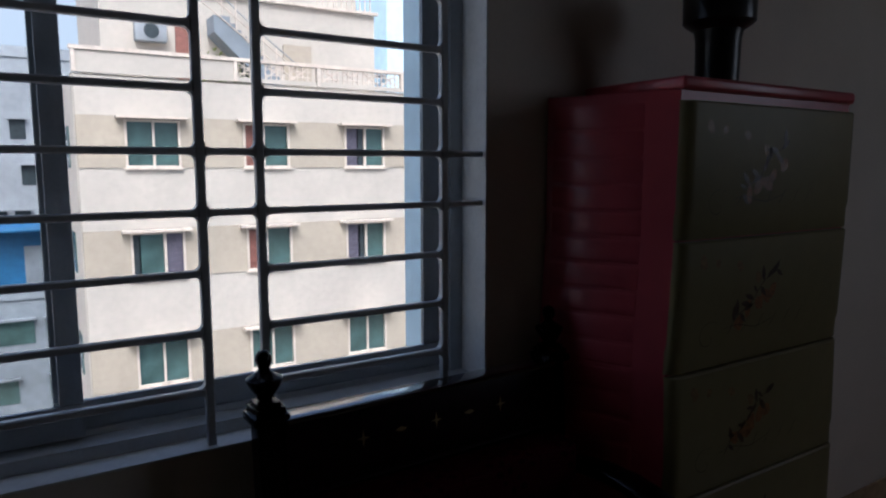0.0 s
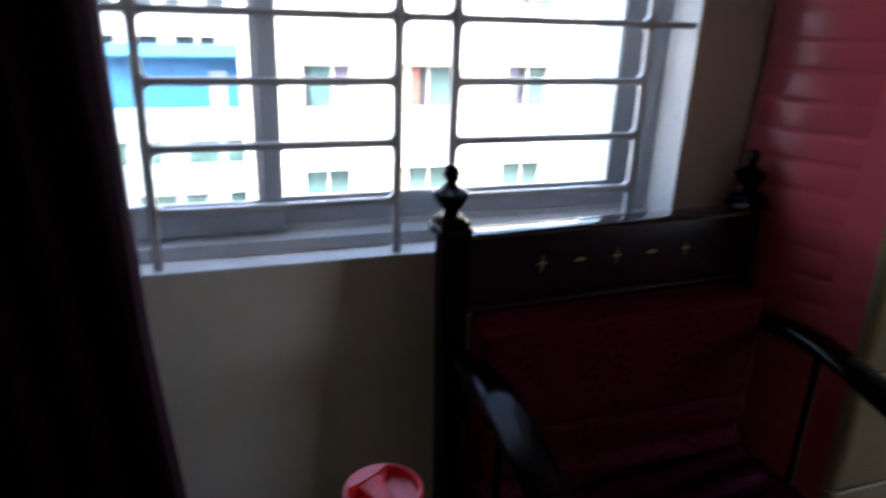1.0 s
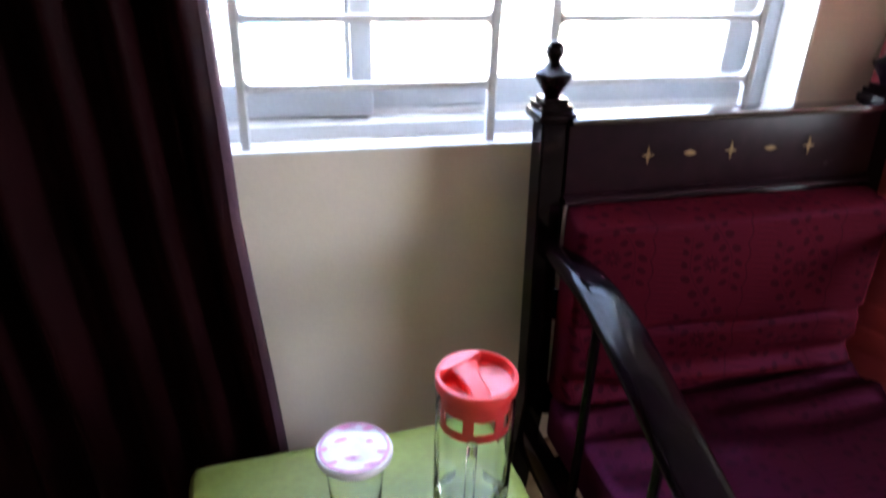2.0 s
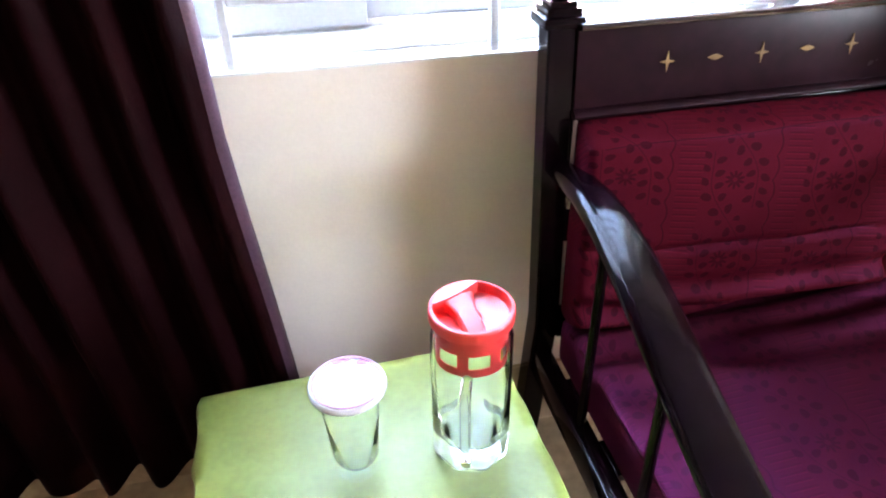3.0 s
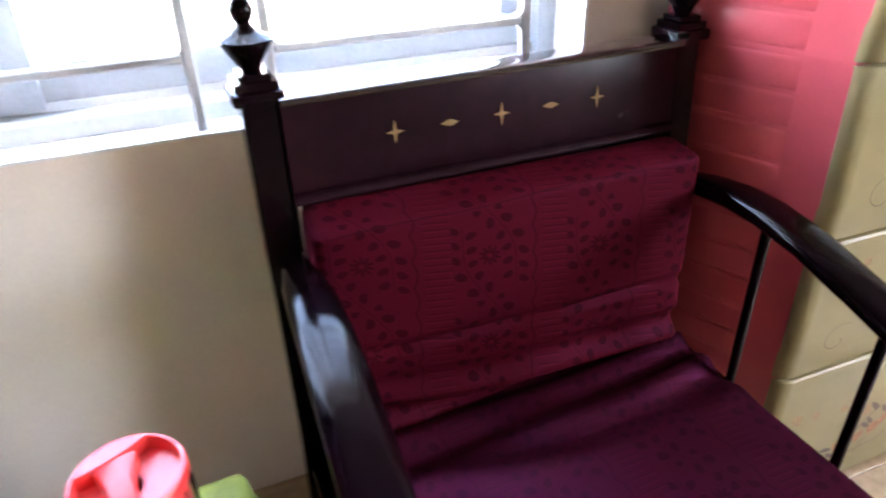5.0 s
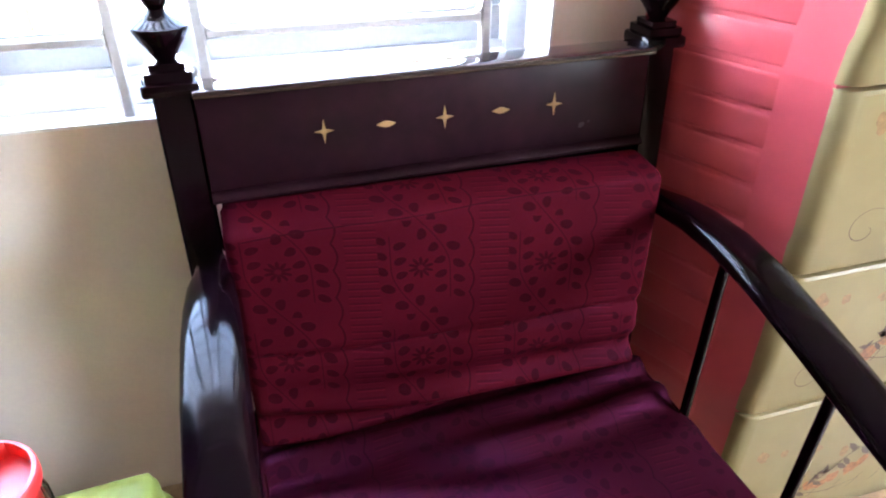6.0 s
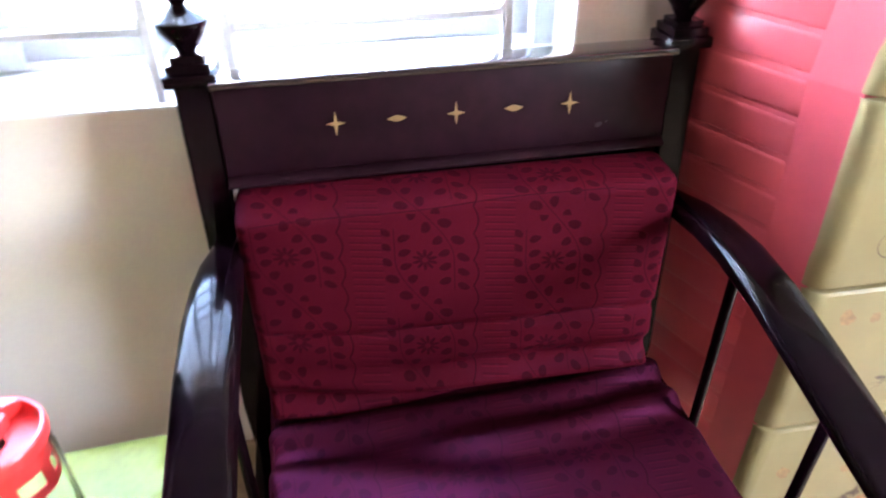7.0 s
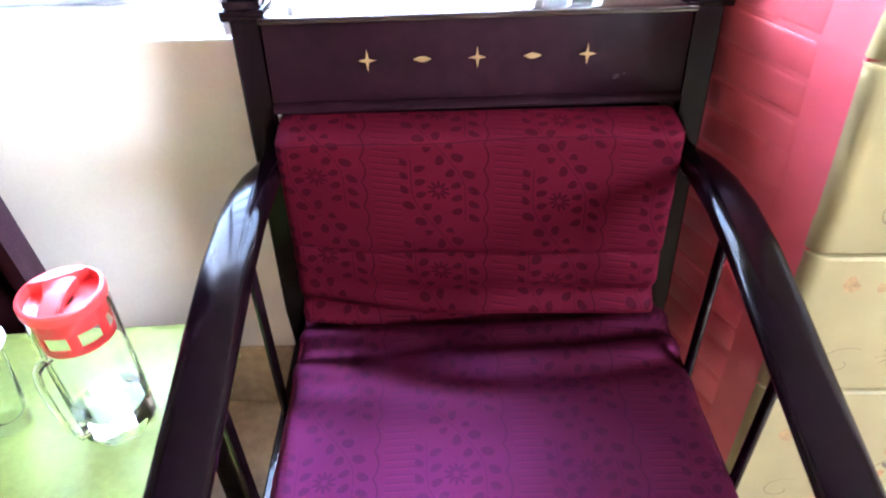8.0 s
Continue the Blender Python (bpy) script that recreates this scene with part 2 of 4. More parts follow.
# ---- mesh helpers ----
def bx(bm, x0, x1, y0, y1, z0, z1, m=None):
    vs = [bm.verts.new((x, y, z)) for x in (x0, x1) for y in (y0, y1) for z in (z0, z1)]
    fs = [(0, 1, 3, 2), (4, 6, 7, 5), (0, 4, 5, 1), (2, 3, 7, 6), (0, 2, 6, 4), (1, 5, 7, 3)]
    for f in fs:
        bm.faces.new([vs[i] for i in f])
    if m is not None:
        bmesh.ops.transform(bm, matrix=m, verts=vs)
    return vs


def box(x0, x1, y0, y1, z0, z1, bevel=0.0, seg=2):
    bm = bmesh.new()
    bx(bm, x0, x1, y0, y1, z0, z1)
    if bevel:
        bmesh.ops.bevel(bm, geom=bm.edges[:], offset=bevel, segments=seg, profile=0.5, affect="EDGES")
    return bm


def rod(bm, p, q, r0, r1=None, n=12):
    p, q = Vector(p), Vector(q)
    turn = (q - p).to_track_quat("Z", "Y").to_matrix()
    rings = []
    for c, r in ((p, r0), (q, r0 if r1 is None else r1)):
        rings.append([bm.verts.new(c + turn @ Vector((r * math.cos(2 * math.pi * i / n), r * math.sin(2 * math.pi * i / n), 0))) for i in range(n)])
    for i in range(n):
        bm.faces.new((rings[0][i], rings[0][(i + 1) % n], rings[1][(i + 1) % n], rings[1][i]))
    bm.faces.new(rings[0][::-1])
    bm.faces.new(rings[1])


def lathe(profile, n=32, square=0.0, close=True):
    """Turned shape from (radius, height) pairs; square above 0 flattens it towards facets."""
    bm = bmesh.new()
    rings = []
    for r, z in profile:
        ring = []
        for i in range(n):
            a = 2 * math.pi * i / n
            k = 1.0
            if square:
                k = 1 + square * (math.cos(8 * a) - 1) * 0.5
            ring.append(bm.verts.new((r * k * math.cos(a), r * k * math.sin(a), z)))
        rings.append(ring)
    for a, b in zip(rings, rings[1:]):
        for i in range(n):
            bm.faces.new((a[i], a[(i + 1) % n], b[(i + 1) % n], b[i]))
    if close:
        bm.faces.new(rings[0][::-1])
        bm.faces.new(rings[-1])
    return bm


def sweep(bm, stations):
    """Skin over closed rings of equal length."""
    rings = [[bm.verts.new(p) for p in ring] for ring in stations]
    n = len(rings[0])
    for a, b in zip(rings, rings[1:]):
        for i in range(n):
            bm.faces.new((a[i], a[(i + 1) % n], b[(i + 1) % n], b[i]))
    bm.faces.new(rings[0][::-1])
    bm.faces.new(rings[-1])


def ribbon(bm, pts, width, y):
    """A flat stroke in the plane y along (x, z) points, tapered at the ends."""
    left, right = [], []
    for i, p in enumerate(pts):
        a, b = Vector(pts[max(i - 1, 0)]), Vector(pts[min(i + 1, len(pts) - 1)])
        d = (b - a).normalized()
        w = width * (0.35 + 0.65 * math.sin(math.pi * (i + 0.3) / (len(pts) - 0.4)))
        left.append(bm.verts.new((p[0] - d.y * w, y, p[1] + d.x * w)))
        right.append(bm.verts.new((p[0] + d.y * w, y, p[1] - d.x * w)))
    for i in range(len(pts) - 1):
        bm.faces.new((left[i], left[i + 1], right[i + 1], right[i]))


def blot(bm, x, z, rx, rz, tilt, y, seed, n=14):
    rnd = random.Random(seed)
    vs = []
    for i in range(n):
        a = 2 * math.pi * i / n
        k = 0.75 + 0.4 * rnd.random()
        u, w = rx * k * math.cos(a), rz * k * math.sin(a)
        vs.append(bm.verts.new((x + u * math.cos(tilt) - w * math.sin(tilt), y, z + u * math.sin(tilt) + w * math.cos(tilt))))
    bm.faces.new(vs)


def leaf(bm, x, z, size, way, y):
    d = Vector((math.cos(way), math.sin(way)))
    s = Vector((-d.y, d.x))
    o = Vector((x, z))
    vs = [o + d * size * t + s * size * w for t, w in ((0, 0), (0.3, 0.17), (0.65, 0.16), (1, 0), (0.65, -0.16), (0.3, -0.17))]
    bm.faces.new([bm.verts.new((v.x, y, v.y)) for v in vs])


def mesh_of(name, bm, mat, smooth=35):
    bmesh.ops.recalc_face_normals(bm, faces=bm.faces[:])
    me = bpy.data.meshes.new(name)
    if smooth:
        for f in bm.faces:
            f.smooth = True
        for e in bm.edges:
            if len(e.link_faces) == 2 and e.calc_face_angle(0) > radians(smooth):
                e.smooth = False
    bm.to_mesh(me)
    bm.free()
    me.materials.append(mat)
    return me


def part(name, bm, mat, parent, label="", smooth=35):
    ob = new(name, mesh_of(name, bm, mat, smooth))
    ob.parent = parent
    return tagged(ob, label) if label else ob


def base(name, m, label, category, group="", kind=""):
    ob = new(name)
    ob.empty_display_size = 0.05
    ob.matrix_world = m
    return tagged(ob, label, category, group, kind)


def single(name, bm, mat, label, category, group="", kind="", smooth=35, m=None):
    ob = new(name, mesh_of(name, bm, mat, smooth))
    if m is not None:
        ob.matrix_world = m
    return tagged(ob, label, category, group, kind)


# ---- the room ----
WX0, WX1, WZ0, WZ1 = -0.98, 0.577, 0.842, 2.10
WIN, WOUT = -0.02, 0.13
RX0, RX1, RY0, RZ1 = -2.3, 3.6, -4.0, 2.75

bm = bmesh.new()
for x0, x1, z0, z1 in ((RX0 - 0.15, WX0, 0, RZ1), (WX1, RX1 + 0.15, 0, RZ1), (WX0, WX1, 0, WZ0 - 0.005), (WX0, WX1, WZ1, RZ1)):
    bx(bm, x0, x1, WIN, WOUT, z0, z1)
single("wall_north", bm, PAINT, "cream painted wall with the window opening", "wall", kind="structure", smooth=0)
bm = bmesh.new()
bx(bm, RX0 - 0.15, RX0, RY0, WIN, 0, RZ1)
single("wall_west", bm, WALL_DIM, "plain unseen wall, colour darkened for a dim room", "wall", kind="structure", smooth=0)
bm = bmesh.new()
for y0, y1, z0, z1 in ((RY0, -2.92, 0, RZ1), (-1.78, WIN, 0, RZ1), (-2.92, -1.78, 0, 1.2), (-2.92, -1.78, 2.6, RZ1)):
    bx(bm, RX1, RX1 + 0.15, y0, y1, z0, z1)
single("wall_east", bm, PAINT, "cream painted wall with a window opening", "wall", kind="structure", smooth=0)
single("wall_south", box(RX0 - 0.15, RX1 + 0.15, RY0 - 0.15, RY0, 0, RZ1), WALL_DIM, "plain unseen wall, colour darkened for a dim room", "wall", kind="structure", smooth=0)
single("ceiling", box(RX0 - 0.15, RX1 + 0.15, RY0 - 0.15, WOUT, RZ1, RZ1 + 0.15), CEIL, "unseen ceiling, colour darkened for a dim room", "ceiling", kind="structure", smooth=0)

# window sill, slightly worn at its inner edge
bm = box(WX0, WX1, WIN - 0.001, 0.125, WZ0 - 0.005, WZ0, 0.0015)
single("window_sill", bm, WHITE, "white painted window sill with chipped edge", "sill", kind="structure")

for name, x0, x1 in (("window_reveal_east", WX1 - 0.004, WX1 + 0.002), ("window_reveal_west", WX0 - 0.002, WX0 + 0.004)):
    single(name, box(x0, x1, WIN + 0.001, 0.0698, WZ0, WZ1), WHITE, "white plastered window reveal", "reveal", kind="structure", smooth=0)

# aluminium sliding window
window = base("window_1", pose(0, 0, 0), "grey aluminium sliding window behind an iron grille", "window", kind="structure")
FY0, FY1 = 0.07, 0.125
bm = bmesh.new()
bx(bm, WX0, WX1, 0.036, FY1, WZ0, WZ0 + 0.024)
bx(bm, WX0, WX1, FY0 + 0.016, FY0 + 0.020, WZ0 + 0.024, WZ0 + 0.036)
bx(bm, WX0, WX1, FY0 + 0.036, FY0 + 0.040, WZ0 + 0.024, WZ0 + 0.036)
part("bottom_track", bm, ALU_PALE, window, "pale grey aluminium track")
bm = box(WX0, WX1, FY0, FY1, WZ1 - 0.03, WZ1, 0.002)
part("top_track", bm, ALU, window)
for x0, x1 in ((WX0, WX0 + 0.035), (WX1 - 0.035, WX1)):
    bm = bmesh.new()
    bx(bm, x0, x1, FY0, FY1, WZ0 + 0.024, WZ1 - 0.03)
    part("jamb", bm, ALU, window)


def sash(x0, x1, y0, y1, stile_l, stile_r):
    z0, z1 = WZ0 + 0.03, WZ1 - 0.034
    s = part("sash", box(x0, x1, y0, y1, z0, z0 + 0.056, 0.002), ALU, window, "grey aluminium sash rail")
    part("stile", box(x0, x0 + stile_l, y0, y1, z0 + 0.057, z1 - 0.05, 0.002), ALU, s)
    part("stile", box(x1 - stile_r, x1, y0, y1, z0 + 0.057, z1 - 0.05, 0.002), ALU, s)
    part("top_rail", box(x0, x1, y0, y1, z1 - 0.049, z1, 0.002), ALU, s)
    ym = (y0 + y1) / 2
    p = part("pane", box(x0 + stile_l, x1 - stile_r, ym - 0.002, ym + 0.002, z0 + 0.057, z1 - 0.05), PANE, s, "clear glass pane", smooth=0)
    p.visible_shadow = False


sash(-0.232, WX1 - 0.037, FY0 + 0.022, FY0 + 0.034, 0.04, 0.055)
sash(WX0 + 0.037, -0.188, FY0 + 0.004, FY0 + 0.015, 0.05, 0.036)

# iron grille
ROWS_Z = [0.938 + 0.1025 * i for i in range(11)]
COLS = (-0.88, -0.50, -0.40, 0.0, 0.10, 0.480)
grille = base("window_grille", pose(0, 0, WZ0), "grey painted iron window grille of rounded panels", "grille")
BW = 0.0075


def bar(x0, x1, z0, z1):
    bm = bmesh.new()
    bx(bm, x0, x1, -0.008, 0.008, z0 - WZ0, z1 - WZ0)
    bmesh.ops.bevel(bm, geom=bm.edges[:], offset=0.0025, segments=1, affect="EDGES")
    return bm


for x in COLS:
    part("upright", bar(x - BW, x + BW, WZ0 - 0.004, WZ1 + 0.004), IRON, grille)
spans = [(WX0, COLS[0], (4, 3)), (COLS[0], COLS[1], range(11)), (COLS[1], COLS[2], (4, 3)), (COLS[2], COLS[3], range(11)),
         (COLS[3], COLS[4], (4, 3)), (COLS[4], COLS[5], range(11)), (COLS[5], WX1, (4, 3))]
welds = bmesh.new()
for x0, x1, ids in spans:
    ids = list(ids)
    a = x0 + (BW if x0 != WX0 else 0)
    b = x1 - (BW if x1 != WX1 else 0)
    for i in ids:
        z = ROWS_Z[i]
        part("cross_bar", bar(a, b, z - 0.006, z + 0.006), IRON, grille)
    # rounded inner corners of the panels
    bm = welds
    for i in ids:
        z = ROWS_Z[i]
        for sx, xe in ((1, a), (-1, b)):
            if xe in (WX0, WX1):
                continue
            for sz in (1, -1):
                zc = z + sz * 0.006
                k = 0.011
                pts = [(0, 0)] + [(k - k * math.sin(t), k - k * math.cos(t)) for t in (0.0, 0.4, 0.8, 1.2, math.pi / 2)]
                front = [bm.verts.new((xe + sx * u, -0.007, zc + sz * w - WZ0)) for u, w in pts]
                back = [bm.verts.new((xe + sx * u, 0.007, zc + sz * w - WZ0)) for u, w in pts]
                n = len(pts)
                bm.faces.new(front)
                bm.faces.new(back[::-1])
                for j in range(n):
                    bm.faces.new((front[j], front[(j + 1) % n], back[(j + 1) % n], back[j]))
    

tagged(part("corner_weld", welds, IRON, grille, smooth=0), kind="stuff")

# ---- the armchair ----
chair = base("armchair", pose(0.384, -0.127, 0, 0, 0, 2.0), "dark lacquered wooden armchair with maroon jacquard cushions, standing under the window", "armchair")
LEAN_BACK = 0.07


def back_v(z):
    return (max(z, 0.40) - 0.847) * LEAN_BACK - (0.06 * (0.40 - z) / 0.40 * -1 if z < 0.40 else 0)


def leaned(bm):
    for v in bm.verts:
        v.co.y += back_v(v.co.z)
    return bm


PU = 0.318
for s in (-1, 1):
    bm = bmesh.new()
    zs = (0.0, 0.2, 0.40, 0.55, 0.7, 0.905)
    h = 0.0215
    sweep(bm, [[(s * PU + u * h, 0.027 + w * h + back_v(z), z) for u, w in ((-1, -0.85), (-0.85, -1), (0.85, -1), (1, -0.85), (1, 0.85), (0.85, 1), (-0.85, 1), (-1, 0.85))] for z in zs])
    post = part("back_post", bm, WOOD, chair)
    # moulded cap and turned finial
    bm = box(s * PU - 0.031, s * PU + 0.031, -0.004, 0.058, 0.905, 0.921, 0.004)
    bx(bm, s * PU - 0.025, s * PU + 0.025, 0.002, 0.052, 0.9212, 0.931)
    bx(bm, s * PU - 0.019, s * PU + 0.019, 0.008, 0.046, 0.9312, 0.939)
    part("cap", leaned(bm), WOOD, post, "stepped square cap")
    bm = lathe([(0.010, 0.939), (0.014, 0.945), (0.018, 0.952), (0.0245, 0.961), (0.030, 0.972), (0.0305, 0.976), (0.026, 0.979), (0.018, 0.983), (0.011, 0.989), (0.0085, 0.993),
                (0.0115, 0.997), (0.014, 1.004), (0.0142, 1.009), (0.0125, 1.015), (0.008, 1.0205), (0.002, 1.0225)], 24)
    bmesh.ops.translate(bm, vec=(s * PU, 0.027, 0), verts=bm.verts[:])
    part("finial", leaned(bm), WOOD, post, "turned finial with a ball on a bowl")

# crest rail: flat panel, rounded top moulding and lower lip
crest = part("crest_rail", leaned(box(-PU + 0.0215, PU - 0.0215, 0.002, 0.026, 0.787, 0.900, 0.002)), WOOD_SATIN, chair)
bm = bmesh.new()
sweep(bm, [[(x, 0.014 + 0.026 * math.copysign(abs(math.cos(a)) ** 0.6, math.cos(a)), 0.907 + 0.0065 * math.copysign(abs(math.sin(a)) ** 0.45, math.sin(a)) - 0.0006 * math.cos(a)) for a in [2 * math.pi * i / 24 for i in range(24)]] for x in (-PU + 0.0216, PU - 0.0216)])
part("top_moulding", leaned(bm), WOOD_GLOSS, crest, "rounded glossy top moulding")
bm = bmesh.new()
sweep(bm, [[(x, 0.012 + 0.019 * math.cos(a), 0.778 + 0.0085 * math.sin(a)) for a in [2 * math.pi * i / 12 for i in range(12)]] for x in (-PU + 0.0216, PU - 0.0216)])
part("lower_moulding", leaned(bm), WOOD_SATIN, crest)
for i in range(5):
    u = -0.155 + 0.0775 * i
    bm = bmesh.new()
    z0 = 0.846
    if i % 2 == 0:
        pts = []
        for k in range(8):
            a = math.pi / 2 * (k / 2)
            r = (0.0155 if k in (2, 6) else 0.013) if k % 2 == 0 else 0.0034
            pts.append((u + r * math.cos(a) * 0.92, z0 + r * math.sin(a)))
    else:
        pts = [(u - 0.0125, z0), (u - 0.0045, z0 + 0.0033), (u, z0 + 0.0042), (u + 0.0045, z0 + 0.0033), (u + 0.0125, z0), (u + 0.0045, z0 - 0.0033), (u, z0 - 0.0042), (u - 0.0045, z0 - 0.0033)]
    lo = [bm.verts.new((x, 0.0025, z)) for x, z in pts]
    hi = [bm.verts.new((x, 0.0006, z)) for x, z in pts]
    bm.faces.new(hi)
    for k in range(8):
        bm.faces.new((lo[k], lo[(k + 1) % 8], hi[(k + 1) % 8], hi[k]))
    part("inlay", leaned(bm), BRASS, crest, "pale gold star inlay" if i % 2 == 0 else "pale gold lozenge inlay", smooth=0)

bm = bmesh.new()
blot(bm, 0.199, 0.812, 0.0055, 0.0035, 0.3, 0.0012, 5)
blot(bm, 0.210, 0.816, 0.0022, 0.0015, 0.9, 0.0012, 9)
part("scuff", leaned(bm), PALE_MARK, crest, "small pale mark on the lacquer", smooth=0)

# lower back frame behind the cushion
part("back_slat", leaned(box(-PU + 0.0216, PU - 0.0216, 0.010, 0.028, 0.70, 0.7685, 0.003)), WOOD, chair)
part("back_slat", leaned(box(-PU + 0.0216, PU - 0.0216, 0.008, 0.03, 0.56, 0.62, 0.003)), WOOD, chair)
part("lower_back_rail", leaned(box(-PU + 0.0216, PU - 0.0216, 0.004, 0.034, 0.36, 0.42, 0.003)), WOOD, chair)

# arms: bent boards that swell in front of the post and fall to the front
ARM = ((0.012, 0.708, 0.022), (-0.03, 0.716, 0.025), (-0.07, 0.724, 0.031), (-0.12, 0.729, 0.034), (-0.18, 0.727, 0.036), (-0.25, 0.714, 0.037), (-0.33, 0.69, 0.037), (-0.42, 0.66, 0.037),
       (-0.51, 0.632, 0.037), (-0.59, 0.610, 0.037), (-0.63, 0.600, 0.034))


def arm_z(v):
    for (v0, z0, _), (v1, z1, _) in zip(ARM, ARM[1:]):
        if v0 >= v >= v1:
            return z0 + (z1 - z0) * (v0 - v) / (v0 - v1)
    return ARM[-1][1]


for s in (-1, 1):
    bm = bmesh.new()
    rings = []
    for v, z, hw in ARM:
        ring = []
        for a in [2 * math.pi * i / 20 for i in range(20)]:
            c, d = math.cos(a), math.sin(a)
            ring.append((s * (0.311 + 0.020 * min(1, max(0, -v / 0.55))) + (hw - 0.004) * math.copysign(abs(c) ** 0.7, c), v - 0.02, z - 0.015 + 0.016 * math.copysign(abs(d) ** 0.85, d)))
        rings.append(ring)
    sweep(bm, rings)
    arm = part("armrest", bm, WOOD, chair, "glossy bent wooden armrest")
    for v in (-0.20, -0.395, -0.56):
        bm = bmesh.new()
        rod(bm, (s * (PU + 0.002), v, 0.30), (s * (0.313 - 0.03 * v), v, arm_z(v) - 0.024), 0.0075)
        part("spindle", bm, WOOD, chair)
    bm = box(s * PU - 0.022, s * PU + 0.022, -0.668, -0.624, 0.0, 0.582, 0.004)
    part("front_leg", bm, WOOD, chair)
    part("side_rail", box(s * PU - 0.016, s * PU + 0.016, -0.622, 0.004, 0.27, 0.33, 0.004), WOOD, chair)
part("front_rail", box(-PU + 0.023, PU - 0.023, -0.662, -0.632, 0.27, 0.33, 0.004), WOOD, chair)
for k in range(4):
    y0 = -0.58 + 0.14 * k
    part("seat_slat", box(-PU + 0.017, PU - 0.017, y0, y0 + 0.07, 0.31, 0.325, 0.002), WOOD, chair)


def cushion(w, d, t, r, nx, ny, dent, uvshift=(0.0, 0.0), skew=0.0, sag=0.0):
    """A box cushion lying flat: width w, depth d, thickness t, edge radius r, shaped by dent(x, y, side)."""
    bm = bmesh.new()
    half = Vector((w / 2, d / 2, t / 2))
    cells = (nx, ny, 6)
    grid, laid = {}, {}

    def vert(i, j, k):
        key = (i, j, k)
        if key not in grid:
            p = Vector((2 * i / nx - 1, 2 * j / ny - 1, 2 * k / 6 - 1))
            q = Vector([a * b for a, b in zip(p, half)])
            inner = Vector([max(-h + r, min(h - r, c)) for c, h in zip(q, half)])
            out = q - inner
            if out.length > 1e-9:
                q = inner + out.normalized() * r
            flat = q.copy()
            q.z += dent(q.x, q.y, 1 if k > 3 else (-1 if k < 3 else 0))
            q.y -= sag * (q.z / t + 0.5) * max(0.0, q.y / half.y) ** 2 * (1 - 0.4 * q.x / half.x)
            grid[key] = bm.verts.new(q)
            laid[grid[key]] = flat
        return grid[key]

    for a in range(3):
        b, c = [x for x in range(3) if x != a]
        for end in (0, cells[a]):
            for i in range(cells[b]):
                for j in range(cells[c]):
                    quad = []
                    for di, dj in ((0, 0), (1, 0), (1, 1), (0, 1)):
                        idx = [0, 0, 0]
                        idx[a], idx[b], idx[c] = end, i + di, j + dj
                        quad.append(vert(*idx))
                    bm.faces.new(quad)
    uv = bm.loops.layers.uv.new("UVMap")
    for f in bm.faces:
        for l in f.loops:
            p = laid[l.vert]
            l[uv].uv = (p.x + uvshift[0], p.y - (p.z - t / 2) * (1 if p.y > 0 else -1) + uvshift[1] + skew * (p.x + uvshift[0]))
    return bm


def back_dent(x, y, side):
    if side <= 0:
        return 0.0
    crown = 0.012 * (1 - (x / 0.31) ** 2) * (1 - (y / 0.19) ** 2)
    low = max(0.0, min(1.0, (-y - 0.06) / 0.10))
    n = noise.noise(Vector((x * 3.1, y * 2, 1.7)))
    fold = math.sin((y + 0.02 * math.sin(x * 5 + 0.6) + 0.08 * x * 0.25) * 95 + n * 2.0)
    tuck = -0.010 * math.exp(-((y + 0.028 + 0.035 * x) / 0.006) ** 2)
    return crown + 0.017 * low * fold + 0.006 * n + tuck - 0.02 * max(0.0, (-y - 0.13) / 0.055) ** 2


def seat_dent(x, y, side):
    if side <= 0:
        return 0.0
    crown = 0.016 * (1 - (x / 0.33) ** 2) * (1 - (y / 0.3) ** 2)
    rear = max(0.0, min(1.0, (y - 0.12) / 0.12))
    n = noise.noise(Vector((x * 2.6, y * 3, 4.2)))
    fold = math.sin((y + 0.03 * math.sin(x * 4 + 2.0)) * 80 + n * 2.5)
    ripple = math.sin((y - 0.10 + 0.05 * math.sin(x * 5 + 1.0)) * 60 + n * 3) * math.exp(-((y - 0.16) / 0.07) ** 2)
    return crown + 0.012 * rear * fold + 0.008 * ripple + 0.005 * n


# the back cushion leans against the posts
bm = cushion(0.578, 0.366, 0.075, 0.011, 52, 44, back_dent, (0.057, -0.096), 0.15, 0.015)
LEANT = Matrix.Translation((-0.003, -0.046, 0.592)) @ Matrix.Rotation(radians(-1.5), 4, "Z") @ Matrix.Rotation(radians(90 - 1.5), 4, "X")
bmesh.ops.transform(bm, matrix=LEANT, verts=bm.verts[:])
back_cushion = part("back_cushion", bm, CLOTH_RED, chair, "maroon jacquard back cushion with creased cover", smooth=60)
bm = bmesh.new()
sweep(bm, [[LEANT @ Vector((x, 0.1645 + 0.0058 * x / 0.28 + 0.0008 * math.cos(a) + 0.002 * math.sin(x * 23), 0.0372 + 0.0008 * math.sin(a))) for a in [math.pi / 3 * k for k in range(6)]] for x in [-0.27 + 0.018 * i for i in range(31)]])
part("seam", bm, PIPING, back_cushion, "dark sewn seam")
bm = box(-0.2915, -0.2855, -0.165, 0.1825, -0.0375, -0.031, 0.002)
bx(bm, -0.285, -0.19, 0.1805, 0.1838, -0.0375, -0.0335)
bmesh.ops.transform(bm, matrix=LEANT, verts=bm.verts[:])
part("lining", bm, LINING, back_cushion, "pale cotton lining at the rear edge")
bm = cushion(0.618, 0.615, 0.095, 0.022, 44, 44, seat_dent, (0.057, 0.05))
